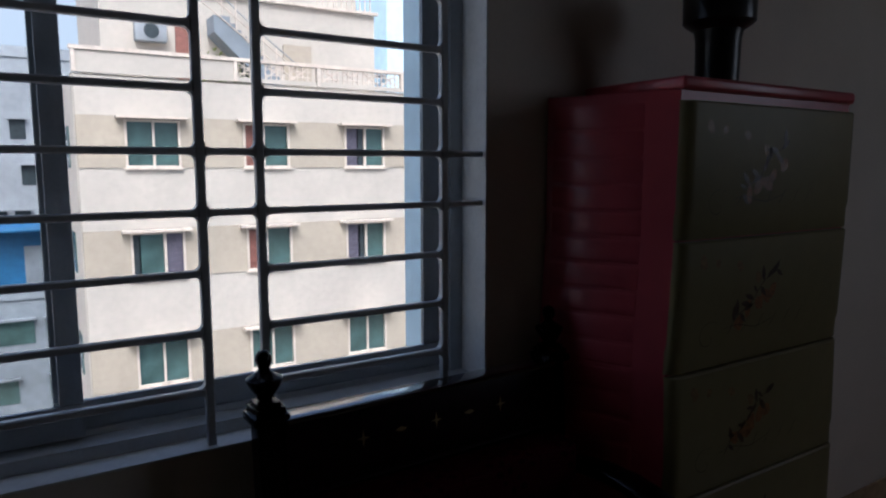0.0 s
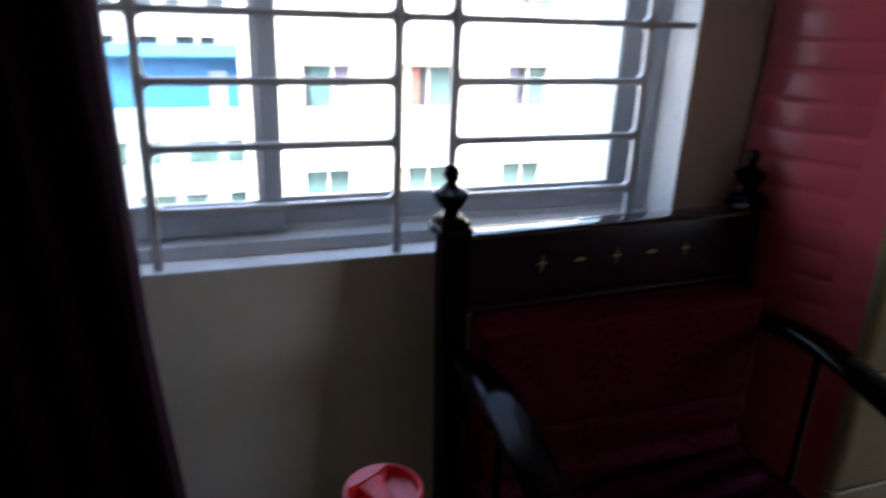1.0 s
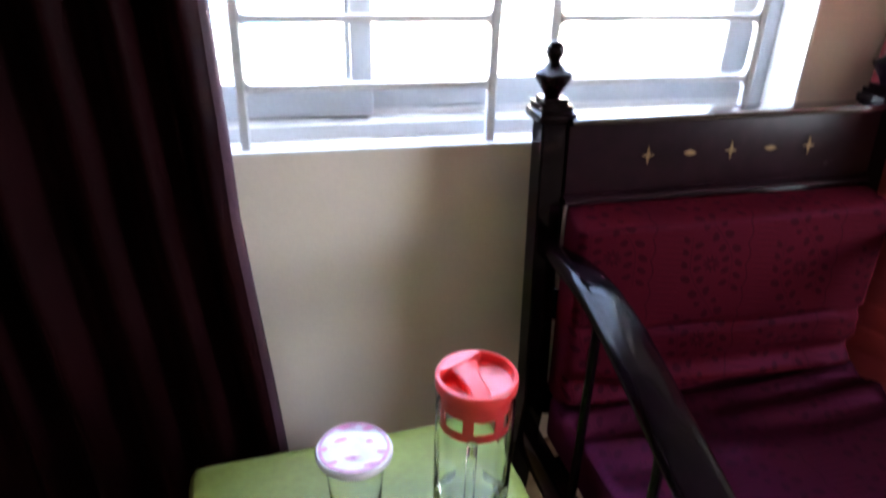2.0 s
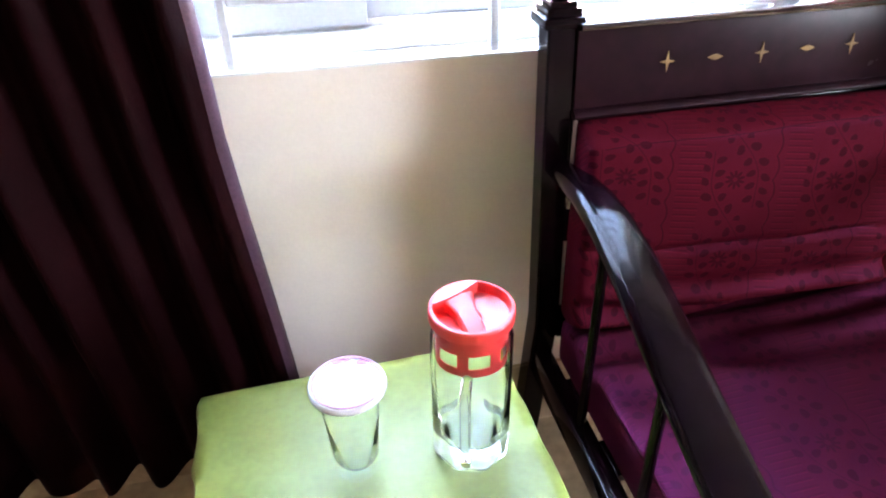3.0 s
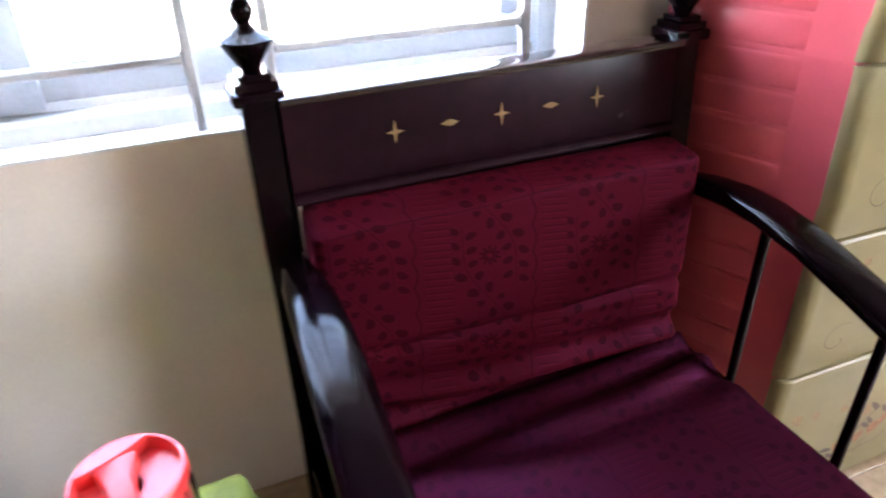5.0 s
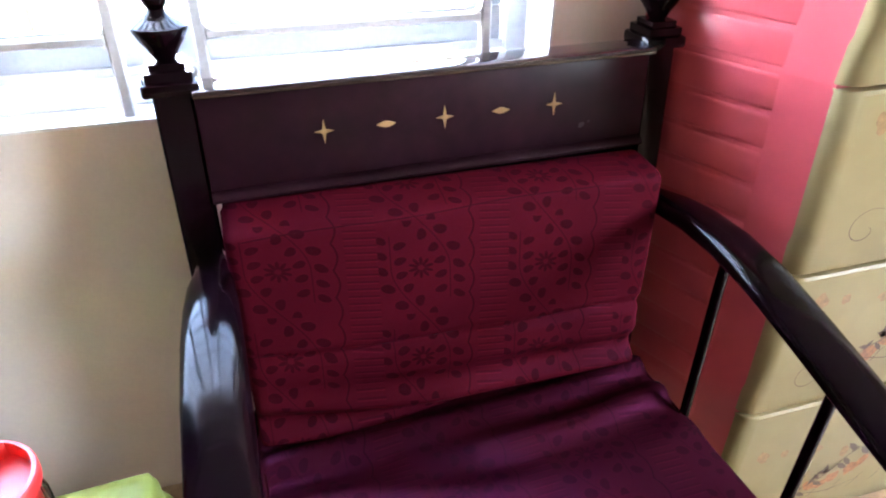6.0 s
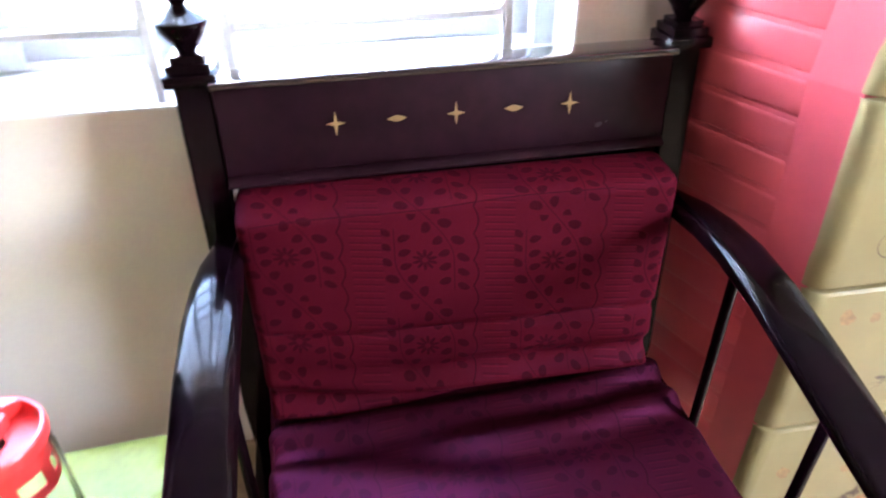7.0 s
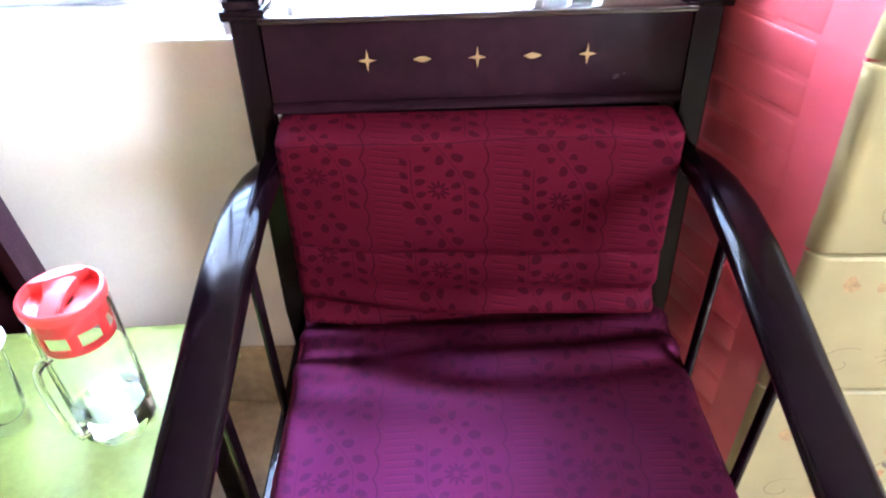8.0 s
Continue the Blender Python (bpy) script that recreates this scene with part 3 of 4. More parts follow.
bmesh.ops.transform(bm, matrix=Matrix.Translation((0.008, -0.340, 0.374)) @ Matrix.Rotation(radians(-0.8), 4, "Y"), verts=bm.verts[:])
seat = part("seat_cushion", bm, CLOTH_SEAT, chair, "maroon jacquard seat cushion with shade and violet window sheen toned in, creases at the rear", smooth=60)
for s in (-1, 1):
    bm = bmesh.new()
    sweep(bm, [[(s * 0.303 + 0.008 + 0.0022 * math.cos(a), y, 0.4135 + 0.002 * math.sin(y * 30) + 0.0022 * math.sin(a)) for a in [math.pi / 3 * k for k in range(6)]] for y in [-0.635 + 0.02 * i for i in range(29)]])
    part("piping", bm, PIPING, seat, "dark seam piping")

# ---- side table with its cover, jug and tumbler ----
TX0, TX1, TY0, TY1, TZ = -0.500, -0.052, -0.80, -0.268, 0.434
TURNED = Matrix.Translation((TX0, TY1, 0)) @ Matrix.Rotation(radians(4.0), 4, "Z") @ Matrix.Translation((-TX0, -TY1, 0))
table = base("side_table", TURNED @ pose((TX0 + TX1) / 2, (TY0 + TY1) / 2, 0), "small dark wooden side table under a green cover", "table")
hw, hd = (TX1 - TX0) / 2, (TY1 - TY0) / 2
part("tabletop", box(-hw, hw, -hd, hd, TZ - 0.025, TZ, 0.004), WOOD, table)
for sx in (-1, 1):
    for sy in (-1, 1):
        part("leg", box(sx * (hw - 0.04) - 0.018, sx * (hw - 0.04) + 0.018, sy * (hd - 0.04) - 0.018, sy * (hd - 0.04) + 0.018, 0, TZ - 0.025, 0.003), WOOD, table)


def drape(x0, x1, y0, y1, z, drop, step=0.012):
    """A sheet over a table top: flat with slight creases, its border falling in soft waves."""
    bm = bmesh.new()
    nx, ny = int((x1 - x0 + 2 * drop) / step), int((y1 - y0 + 2 * drop) / step)
    rows = []
    for j in range(ny + 1):
        row = []
        for i in range(nx + 1):
            u = x0 - drop + (x1 - x0 + 2 * drop) * i / nx
            w = y0 - drop + (y1 - y0 + 2 * drop) * j / ny
            ox, oy = max(x0 - u, 0, u - x1), max(y0 - w, 0, w - y1)
            cx, cy = min(max(u, x0), x1), min(max(w, y0), y1)
            over = math.hypot(ox, oy) if ox and oy else ox + oy
            n = noise.noise(Vector((u * 7, w * 7, 3.0)))
            flare = 0.006 + 0.09 * over + 0.012 * min(1, over / 0.05) * (0.5 + 0.5 * math.sin((u + w * 1.3) * 42 + n * 2))
            k = flare if over > 0 else 0
            dx, dy = (u - cx), (w - cy)
            L = math.hypot(dx, dy) or 1
            lip = min(over, 0.012) / 0.012
            row.append(bm.verts.new((cx + dx / L * k * (0.6 + 0.4 * lip), cy + dy / L * k * (0.6 + 0.4 * lip), z - over * 0.97 * (0.5 + 0.5 * lip) + (0.0016 * n if over == 0 else 0) + (0.002 * math.exp(-((u - 0.2 * w + 0.20) / 0.006) ** 2)))))
        rows.append(row)
    for a, b in zip(rows, rows[1:]):
        for i in range(nx):
            bm.faces.new((a[i], a[i + 1], b[i + 1], b[i]))
    return bm


bm = drape(TX0, TX1, TY0, TY1, TZ + 0.006, 0.085)
cover = single("table_cover", bm, GREEN, "lime green plastic cover draped over the side table", "table cover", smooth=70, m=TURNED)
mod = cover.modifiers.new("thickness", "SOLIDIFY")
mod.thickness, mod.offset = 0.0015, 1.0
TOP = TZ + 0.0105

jug = base("water_jug", pose(-0.131, -0.430, TOP, 0, 0, 10) @ Matrix.Diagonal((1.0, 1.0, 1.32, 1)), "clear faceted water jug with a red plastic screw lid", "jug")
outer = [(0.048, 0.0), (0.0505, 0.003), (0.0520, 0.010), (0.0525, 0.03), (0.0525, 0.12), (0.0522, 0.158), (0.0485, 0.169)]
inner = [(0.0460, 0.169), (0.0485, 0.157), (0.0492, 0.12), (0.0492, 0.038), (0.046, 0.032), (0.030, 0.030)]
part("body", lathe(outer + inner, 64, 0.07), GLASS, jug, "clear faceted acrylic body with thick base", smooth=50)
bm = bmesh.new()
HW = Vector((math.cos(math.radians(242)), math.sin(math.radians(242)), 0))
HS = Vector((-HW.y, HW.x, 0))
loop = ((0.050, 0.130), (0.064, 0.131), (0.073, 0.126), (0.076, 0.112), (0.075, 0.075), (0.071, 0.040), (0.064, 0.026), (0.050, 0.022))
sweep(bm, [[HW * r + HS * (0.0065 * math.cos(a)) + Vector((0, 0, z)) + (HW * math.sin(a) if 1 < i < 6 else Vector((0, 0, math.sin(a)))) * 0.0042 for a in [math.pi / 6 * k for k in range(12)]] for i, (r, z) in enumerate(loop)])
part("handle", bm, GLASS, jug, "clear acrylic loop handle", smooth=60)
lid = part("lid", lathe([(0.0490, 0.1695), (0.0510, 0.1700), (0.0515, 0.1720), (0.0515, 0.1795), (0.0500, 0.1815), (0.0465, 0.182), (0.0455, 0.180), (0.0450, 0.1715), (0.040, 0.1697), (0.012, 0.1695)], 64), RED, jug, "red plastic lid with recessed top")
bm = bmesh.new()
pts = [(0.0452 * math.cos(a), 0.0452 * math.sin(a)) for a in [math.radians(58 + 100 * i / 14) for i in range(15)]]
a, b = Vector(pts[-1]), Vector(pts[0])
pts += [tuple(a.lerp(b, t) + Vector((0.0, 0.0)) + Vector((-0.3, -0.95)) * 0.004 * math.sin(math.pi * t)) for t in (0.2, 0.4, 0.6, 0.8)]
lo, hi = [bm.verts.new((x, y, 0.169)) for x, y in pts], [bm.verts.new((x, y, 0.1835)) for x, y in pts]
bm.faces.new(hi)
for i in range(len(pts)):
    k = (i + 1) % len(pts)
    bm.faces.new((lo[i], lo[k], hi[k], hi[i]))
part("grip_shelf", bm, RED, lid, "raised segment of the lid", smooth=30)
bm = bmesh.new()
secs = []
for t, w, z in ((0.026, 0.021, 0.182), (0.012, 0.016, 0.1815), (-0.004, 0.0125, 0.180), (-0.018, 0.0125, 0.1785), (-0.030, 0.0125, 0.1765), (-0.0385, 0.0095, 0.1745)):
    secs.append([(-0.008 + u * w, t, zz) for u, zz in ((-1, 0.169), (1, 0.169), (1, z - 0.002), (0.8, z), (-0.8, z), (-1, z - 0.002))])
sweep(bm, secs)
part("tongue", bm, RED, lid, "raised spout tongue")
part("skirt", lathe([(0.0435, 0.152), (0.0448, 0.152), (0.0448, 0.1690), (0.0435, 0.1690), (0.0435, 0.152)], 64, close=False), RED, lid, "red threaded skirt inside the jug")
for i in range(7):
    a0 = math.radians(20 + 51.4 * i)
    bm = bmesh.new()
    n = 6
    rings = []
    for k in range(n + 1):
        a = a0 + math.radians(17) * k / n
        rings.append([((r) * math.cos(a), r * math.sin(a), z) for r, z in ((0.0435, 0.137), (0.0448, 0.137), (0.0448, 0.1519), (0.0435, 0.1519))])
    sweep(bm, rings)
    part("skirt_tooth", bm, RED, lid)

part("skirt_ring", lathe([(0.0435, 0.128), (0.0448, 0.128), (0.0448, 0.1369), (0.0435, 0.1369), (0.0435, 0.128)], 64, close=False), RED, lid, "red ring at the foot of the skirt")

tumbler = base("tumbler", pose(-0.284, -0.4385, TOP) @ Matrix.Diagonal((1.01, 1.01, 1.49, 1)), "clear glass tumbler covered with a printed lid", "tumbler")
part("glass", lathe([(0.024, 0.0), (0.0265, 0.003), (0.028, 0.012), (0.034, 0.070), (0.037, 0.098), (0.0352, 0.098), (0.0322, 0.070), (0.0258, 0.020), (0.020, 0.014), (0.005, 0.013)], 48), GLASS_THIN, tumbler, "plain clear glass", smooth=40)
cap = part("lid", lathe([(0.020, 0.0985), (0.045, 0.0985), (0.0468, 0.1005), (0.0468, 0.103), (0.045, 0.1045), (0.020, 0.106), (0.002, 0.1062)], 48), LID_WHITE, tumbler, "white lid with pink print")
bm = lathe([(0.0395, 0.1057), (0.0432, 0.1055), (0.0432, 0.1060), (0.0395, 0.1062), (0.0395, 0.1057)], 40, close=False)
part("rim_print", bm, LID_PINK, cap, "pale pink printed ring")
rnd = random.Random(4)
for i in range(9):
    a, r = 2 * math.pi * i / 9 + 0.3, (0.036 if i % 3 else 0.020)
    bm = bmesh.new()
    cx, cy = r * math.cos(a), r * math.sin(a)
    vs = []
    for k in range(9):
        b = 2 * math.pi * k / 9
        q = 0.0025 + 0.003 * rnd.random()
        x, y = cx + 1.5 * q * math.cos(b) * abs(math.sin(a)) + q * math.cos(b), cy + q * math.sin(b)
        rad = math.hypot(x, y)
        if rad > 0.0445:
            x, y = x * 0.0445 / rad, y * 0.0445 / rad
            rad = 0.0445
        vs.append(bm.verts.new((x, y, 0.1068 - max(0.0, (rad - 0.02)) * 0.06)))
    bm.faces.new(vs)
    part("print_patch", bm, LID_PINK, cap, smooth=0)

# ---- plastic drawer unit ----
UX, UY, UW, UD = 0.838, -0.290, 0.62, 0.262
unit = base("drawer_unit", pose(UX + UW / 2, UY + UD / 2, 0), "tall pink plastic drawer unit with cream flower-printed drawer fronts", "drawer unit")
hw, hd = UW / 2, UD / 2
JOINTS = (0.010, 0.349, 0.626, 0.900, 1.173, 1.452)
INSET = 0.110


def side_x(y):
    return hw + INSET * (y + hd) / (2 * hd)


bm = bmesh.new()
foot = [(-side_x(-hd) + 0.0, -hd), (side_x(-hd), -hd), (side_x(hd), hd), (-side_x(hd), hd)]
sweep(bm, [[(x * 0.992, y * 0.992, 0.0) for x, y in foot]] + [[(x, y, z) for x, y in foot] for z in (0.02,) + JOINTS[1:-1] + (1.470,)])
body = part("body", bm, PINK, unit, "pink plastic carcass", smooth=0)
bm = box(-hw - 0.004, hw + 0.004, -hd - 0.012, hd + 0.002, 1.4702, 1.497, 0.008, 3)
part("top", bm, PINK, unit, "pink plastic top with rounded rim")
# raised side panels between sunken grooves, tier by tier
for s in (-1, 1):
    for z0, z1 in zip(JOINTS, JOINTS[1:]):
        n = 5
        hh = (z1 - z0) / n
        for k in range(n):
            a, b = z0 + k * hh + (0.005 if k == 0 else 0.0022), z0 + (k + 1) * hh - 0.0022
            ya, yb = -hd + 0.062, hd - 0.012
            rows = []
            for f, out in ((0.0, -0.001), (0.05, 0.0014), (0.12, 0.0024), (0.45, 0.0028), (0.84, 0.0024), (0.94, 0.0012), (1.0, -0.001)):
                z = a + (b - a) * f
                rows.append([(s * (side_x(y) + (out if 0 < k2 < 3 else -0.001)), y, z) for k2, y in enumerate((ya, ya + 0.006, yb - 0.006, yb))])
            bm = bmesh.new()
            grid = [[bm.verts.new(p) for p in row] for row in rows]
            for r0, r1 in zip(grid, grid[1:]):
                for k2 in range(3):
                    bm.faces.new((r0[k2], r0[k2 + 1], r1[k2 + 1], r1[k2]))
            part("side_panel", bm, PINK, body, smooth=50)

rnd = random.Random(11)
for tier, (z0, z1) in enumerate(zip(JOINTS, JOINTS[1:])):
    a, b = z0 + 0.0025, z1 - 0.0025
    # front with rounded sides and a scooped grip along its lower edge
    xs = [-hw - 0.002 + 0.030 * (1 - math.cos(t)) for t in [math.pi / 2 * i / 6 for i in range(7)]]
    front = []
    for i, x in enumerate(xs):
        t = math.pi / 2 * i / 6
        front.append((x, -hd + 0.004 - 0.022 * math.sin(t)))
    front = front + [(-x, y) for x, y in front[::-1]]
    bm = bmesh.new()
    levels = [(a, 0.0025), (a + 0.004, 0.0), (a + 0.045, 0.0), (a + 0.060, -0.0035), (b - 0.004, -0.0035), (b, 0.0)]
    rings = []
    for z, off in levels:
        ring = [(x, y + off, z) for x, y in front] + [(hw - 0.004, -hd + 0.006, z), (-hw + 0.004, -hd + 0.006, z)]
        rings.append(ring)
    sweep(bm, rings)
    drawer = part("drawer", bm, CREAM, unit, "cream plastic drawer front with brown and orange plant print", smooth=40)
    yp = -hd - 0.0222
    bm = bmesh.new()
    # looping tendril
    cx, cz = -hw + 0.100, a + 0.066
    ribbon(bm, [(cx + (0.036 - 0.0011 * i) * math.cos(0.9 + 0.21 * i) * 1.15, cz + (0.036 - 0.0011 * i) * math.sin(0.9 + 0.21 * i)) for i in range(30)], 0.0007, yp)
    ribbon(bm, [(cx + 0.05 + 0.014 * i, cz + 0.012 + 0.006 * math.sin(i * 0.6)) for i in range(14)], 0.0009, yp)
    stem = [(-hw + 0.17 + 0.011 * i, a + 0.078 + 0.0085 * i + 0.006 * math.sin(i * 0.8)) for i in range(15)]
    ribbon(bm, stem, 0.0013, yp)
    for i in range(1, 15):
        leaf(bm, stem[i][0], stem[i][1], 0.022 + 0.018 * rnd.random(), rnd.choice((0.2, 0.6, 2.2, 2.7, -0.9, 1.4)) + rnd.random() * 0.4, yp - 0.0002)
    for i in range(6):
        x = -hw + 0.16 + 0.05 * i
        ribbon(bm, [(x, a + 0.066), (x + 0.012, a + 0.075), (x + 0.02, a + 0.09), (x + 0.03, a + 0.098)], 0.0008, yp)
    part("print", bm, BROWN_INK, drawer, "brown line print of twigs and leaves", smooth=0)
    tagged(drawer.children[0], kind="stuff")
    bm = bmesh.new()
    for i in range(5):
        blot(bm, -hw + 0.20 + 0.028 * i + 0.012 * rnd.random(), a + 0.085 + 0.018 * rnd.random() + 0.012 * i, 0.015 + 0.010 * rnd.random(), 0.010 + 0.007 * rnd.random(), rnd.random() * 3, yp + 0.0003, 10 * tier + i)
    tagged(part("blossom_print", bm, ORANGE_INK, drawer, "orange blossom print", smooth=0), kind="stuff")
    bm = bmesh.new()
    for i, (dx, dz, sx, sz) in enumerate(((0.068, 0.225, 0.012, 0.017), (0.115, 0.22, 0.010, 0.009), (0.19, 0.21, 0.014, 0.010), (0.26, 0.18, 0.011, 0.014))):
        blot(bm, -hw + dx, a + dz, sx, sz, 0.5 + i, yp + 0.0006, 77 + 10 * tier + i)
    tagged(part("petal_print", bm, PALE_INK, drawer, "ochre petal print", smooth=0), kind="stuff")

# the stacked tiers stand a little out of line
for ob in unit.children_recursive:
    for v in ob.data.vertices:
        v.co.x += float(np.interp(v.co.z, JOINTS, (0.005, 0.005, 0.001, -0.012, 0.003, 0.005)))

pot = lathe([(0.040, 0.0), (0.046, 0.006), (0.048, 0.10), (0.052, 0.118), (0.070, 0.130), (0.076, 0.136), (0.077, 0.20), (0.070, 0.215), (0.030, 0.225), (0.012, 0.24)], 32)
single("canister", pot, BLACK, "black canister with a wider lid standing on the drawer unit", "canister", m=pose(1.065, -0.205, 1.497))

# ---- curtain ----
CX0, CX1, CY, CZ0, CZ1 = -1.30, -0.415, -0.125, 0.13, 2.32
bm = bmesh.new()
nx, nz = 220, 30
rows = []
for j in range(nz + 1):
    z = CZ0 + (CZ1 - CZ0) * j / nz
    row = []
    for i in range(nx + 1):
        t = i / nx
        n = noise.noise(Vector((t * 6, z * 0.5, 7.0)))
        x = CX0 + (CX1 - CX0) * t + (0.005 * math.sin(z * 5.1) + 0.06 * max(0.0, 0.80 - z) - 0.05 * min(0.6, max(0.0, z - 0.9))) * t + 0.012 * n * (1 - t)
        y = CY + 0.034 * math.sin(t * 2 * math.pi * 11.0 + 4.2 * n + 0.35 * z) * (0.7 + 0.6 * n) + 0.012 * math.sin(t * 61 + z * 1.3) - 0.02 * math.sin(z * 2.0)
        row.append(bm.verts.new((x, y, z)))
    rows.append(row)
for a, b in zip(rows, rows[1:]):
    for i in range(nx):
        bm.faces.new((a[i], a[i + 1], b[i + 1], b[i]))
edge_line = [tuple(row[-1].co) for row in rows]
curtain = single("curtain", bm, CURTAIN, "dark maroon satin curtain hanging in folds beside the window", "curtain", smooth=80)
mod = curtain.modifiers.new("thickness", "SOLIDIFY")
mod.thickness = 0.002
bm = bmesh.new()
side = [[bm.verts.new(Vector(p) + Vector(o)) for p in edge_line] for o in ((-0.022, -0.014, 0), (0.004, -0.010, 0), (0.009, 0.006, 0), (0.006, 0.032, 0))]
for a, b in zip(side, side[1:]):
    for i in range(len(a) - 1):
        bm.faces.new((a[i], a[i + 1], b[i + 1], b[i]))
part("hem", bm, HEM, curtain, "paler mauve turned edge of the curtain", smooth=80)
bm = bmesh.new()
rod(bm, (-1.45, CY, CZ1 + 0.014), (1.05, CY, CZ1 + 0.014), 0.0125, n=16)
rail = single("curtain_rod", bm, ALU, "grey metal curtain rod above the window", "curtain rod")
for x in (-1.4, 1.0):
    bm = bmesh.new()
    rod(bm, (x, CY, CZ1 + 0.014), (x, WIN, CZ1 + 0.014), 0.008)
    part("bracket", bm, ALU, rail)

# ---- outside: own building's fin ----
single("facade_fin", box(0.617, 0.80, WOUT, 0.41, -15, 4.5), F_BLUE, "light blue rendered fin beside the window outside", "wall", kind="structure", smooth=0)

single("own_building_front", box(RX0 - 3, RX1 + 3, RY0 - 3, WOUT - 0.001, -15, -0.125), F_BLUE, "light blue rendered storeys below the room", "wall", kind="structure", smooth=0)

# ---- outside: cream apartment building ----
GZ = -15.0
single("ground", box(-2200, 2200, -1500, 1500, GZ - 0.5, GZ), EARTH, "dusty ground between the buildings", "ground", kind="structure", smooth=0)
FX0, FX1, FY = 1.22, 14.6, 19.0
flats = base("apartment_building", pose(FX0, FY, GZ), "cream apartment building with green glazed windows and a roof terrace", "building")


def rel(bm):
    bmesh.ops.translate(bm, vec=(-FX0, -FY, -GZ), verts=bm.verts[:])
    return bm


STOREY = 3.08
SILLS = [1.32 - STOREY * i for i in range(6)]
WINX = ((2.36, 3.79), (5.55, 6.95), (8.77, 10.19), (12.0, 13.4))
HGT = 1.30


def wall_strip(z0, z1, proud, mat, gaps):
    x = FX0
    for g0, g1 in list(gaps) + [(FX1, FX1)]:
        if g0 > x:
            part("wall_pier" if gaps else "wall_band", rel(box(x, g0, FY - proud, FY + 0.25, z0, z1)), mat, flats, smooth=0)
        x = g1


top = 3.72
for i, s in enumerate(SILLS):
    wall_strip(s + HGT + 0.09, top, 0.0, F_LIGHT, ())
    wall_strip(s, s + HGT + 0.09 - 0.004, 0.03, F_BAND, WINX)
    top = s - 0.004
wall_strip(GZ, top, 0.0, F_LIGHT, ())
# the body behind, and its left side
bm = box(FX0, FX1, FY + 0.55, FY + 11, GZ, 3.70)
part("core", rel(bm), F_DARK, flats, smooth=0)
part("side_wall", rel(box(FX0 - 0.02, FX0 + 0.2, FY + 0.26, FY + 11.2, GZ, 3.70)), F_LIGHT, flats, smooth=0)
part("side_wall", rel(box(FX1 - 0.2, FX1 + 0.02, FY + 0.26, FY + 11.2, GZ, 3.70)), F_LIGHT, flats, smooth=0)
part("roof_slab", rel(box(FX0 - 0.02, FX1 + 0.02, FY + 0.26, FY + 11.2, 3.70, 3.80)), F_LIGHT, flats, smooth=0)


def flat_window(x0, x1, z0, z1, style):
    w = base("window", pose(x0 - FX0, 0, z0 - GZ), "", "")
    w.parent = flats
    W, H = x1 - x0, z1 - z0
    f = bmesh.new()
    for a in ((0, W, 0, 0.06), (0, W, H - 0.06, H), (0, 0.06, 0.06, H - 0.06), (W - 0.06, W, 0.06, H - 0.06)):
        bx(f, a[0], a[1], -0.06, 0.08, a[2], a[3])
    part("frame", f, F_TRIM, w, smooth=0)
    if style == 0:
        panes = ((0.06, W * 0.49, F_GLASS), (W * 0.53, W - 0.06, F_GLASS))
        mull = (W * 0.49, W * 0.53)
    elif style == 1:
        panes = ((0.06, W * 0.26, F_RED), (W * 0.30, W * 0.43, F_DARK), (W * 0.46, W - 0.06, F_GLASS))
        mull = (W * 0.43, W * 0.46)
    elif style == 2:
        panes = ((0.06, W * 0.32, F_PURPLE), (W * 0.36, W * 0.48, F_DARK), (W * 0.53, W - 0.06, F_GLASS))
        mull = (W * 0.48, W * 0.53)
    else:
        panes = ((0.06, W * 0.15, F_DARK), (W * 0.18, W * 0.60, F_GLASS), (W * 0.66, W - 0.06, F_PURPLE))
        mull = (W * 0.60, W * 0.65)
    part("mullion", box(mull[0], mull[1], -0.04, 0.06, 0.06, H - 0.06), F_TRIM, w, smooth=0)
    for a, b, m in panes:
        if m in (F_RED, F_PURPLE):
            s = bmesh.new()
            n = 11
            for k in range(n):
                zz = 0.08 + (H - 0.16) * k / n
                bx(s, a, b, 0.02, 0.05, zz, zz + (H - 0.16) / n * 0.8)
            bx(s, a, b, 0.05, 0.06, 0.06, H - 0.06)
            part("shutter", s, m, w, smooth=0)
        else:
            part("pane", box(a, b, 0.04, 0.05, 0.06, H - 0.06), m, w, smooth=0)
    part("hood", box(-0.22, W + 0.16, -0.34, -0.03, H + 0.02, H + 0.085), F_TRIM, w, smooth=0)
    part("sill", box(-0.05, W + 0.05, -0.10, -0.061, -0.05, 0.0), F_TRIM, w, smooth=0)


STYLES = ((0, 1, 2, 1), (3, 1, 2, 1), (0, 0, 0, 1), (0, 3, 0, 0), (3, 0, 0, 0))
for i in range(5):
    for (x0, x1), st in zip(WINX, STYLES[i]):
        flat_window(x0, x1, SILLS[i], SILLS[i] + HGT, st)
# small windows down the left side wall
for i in range(4):
    for d in (2.2, 6.0):
        part("side_window", rel(box(FX0 - 0.05, FX0 - 0.021, FY + d, FY + d + 0.9, SILLS[i], SILLS[i] + 1.2)), F_GLASS, flats, smooth=0)

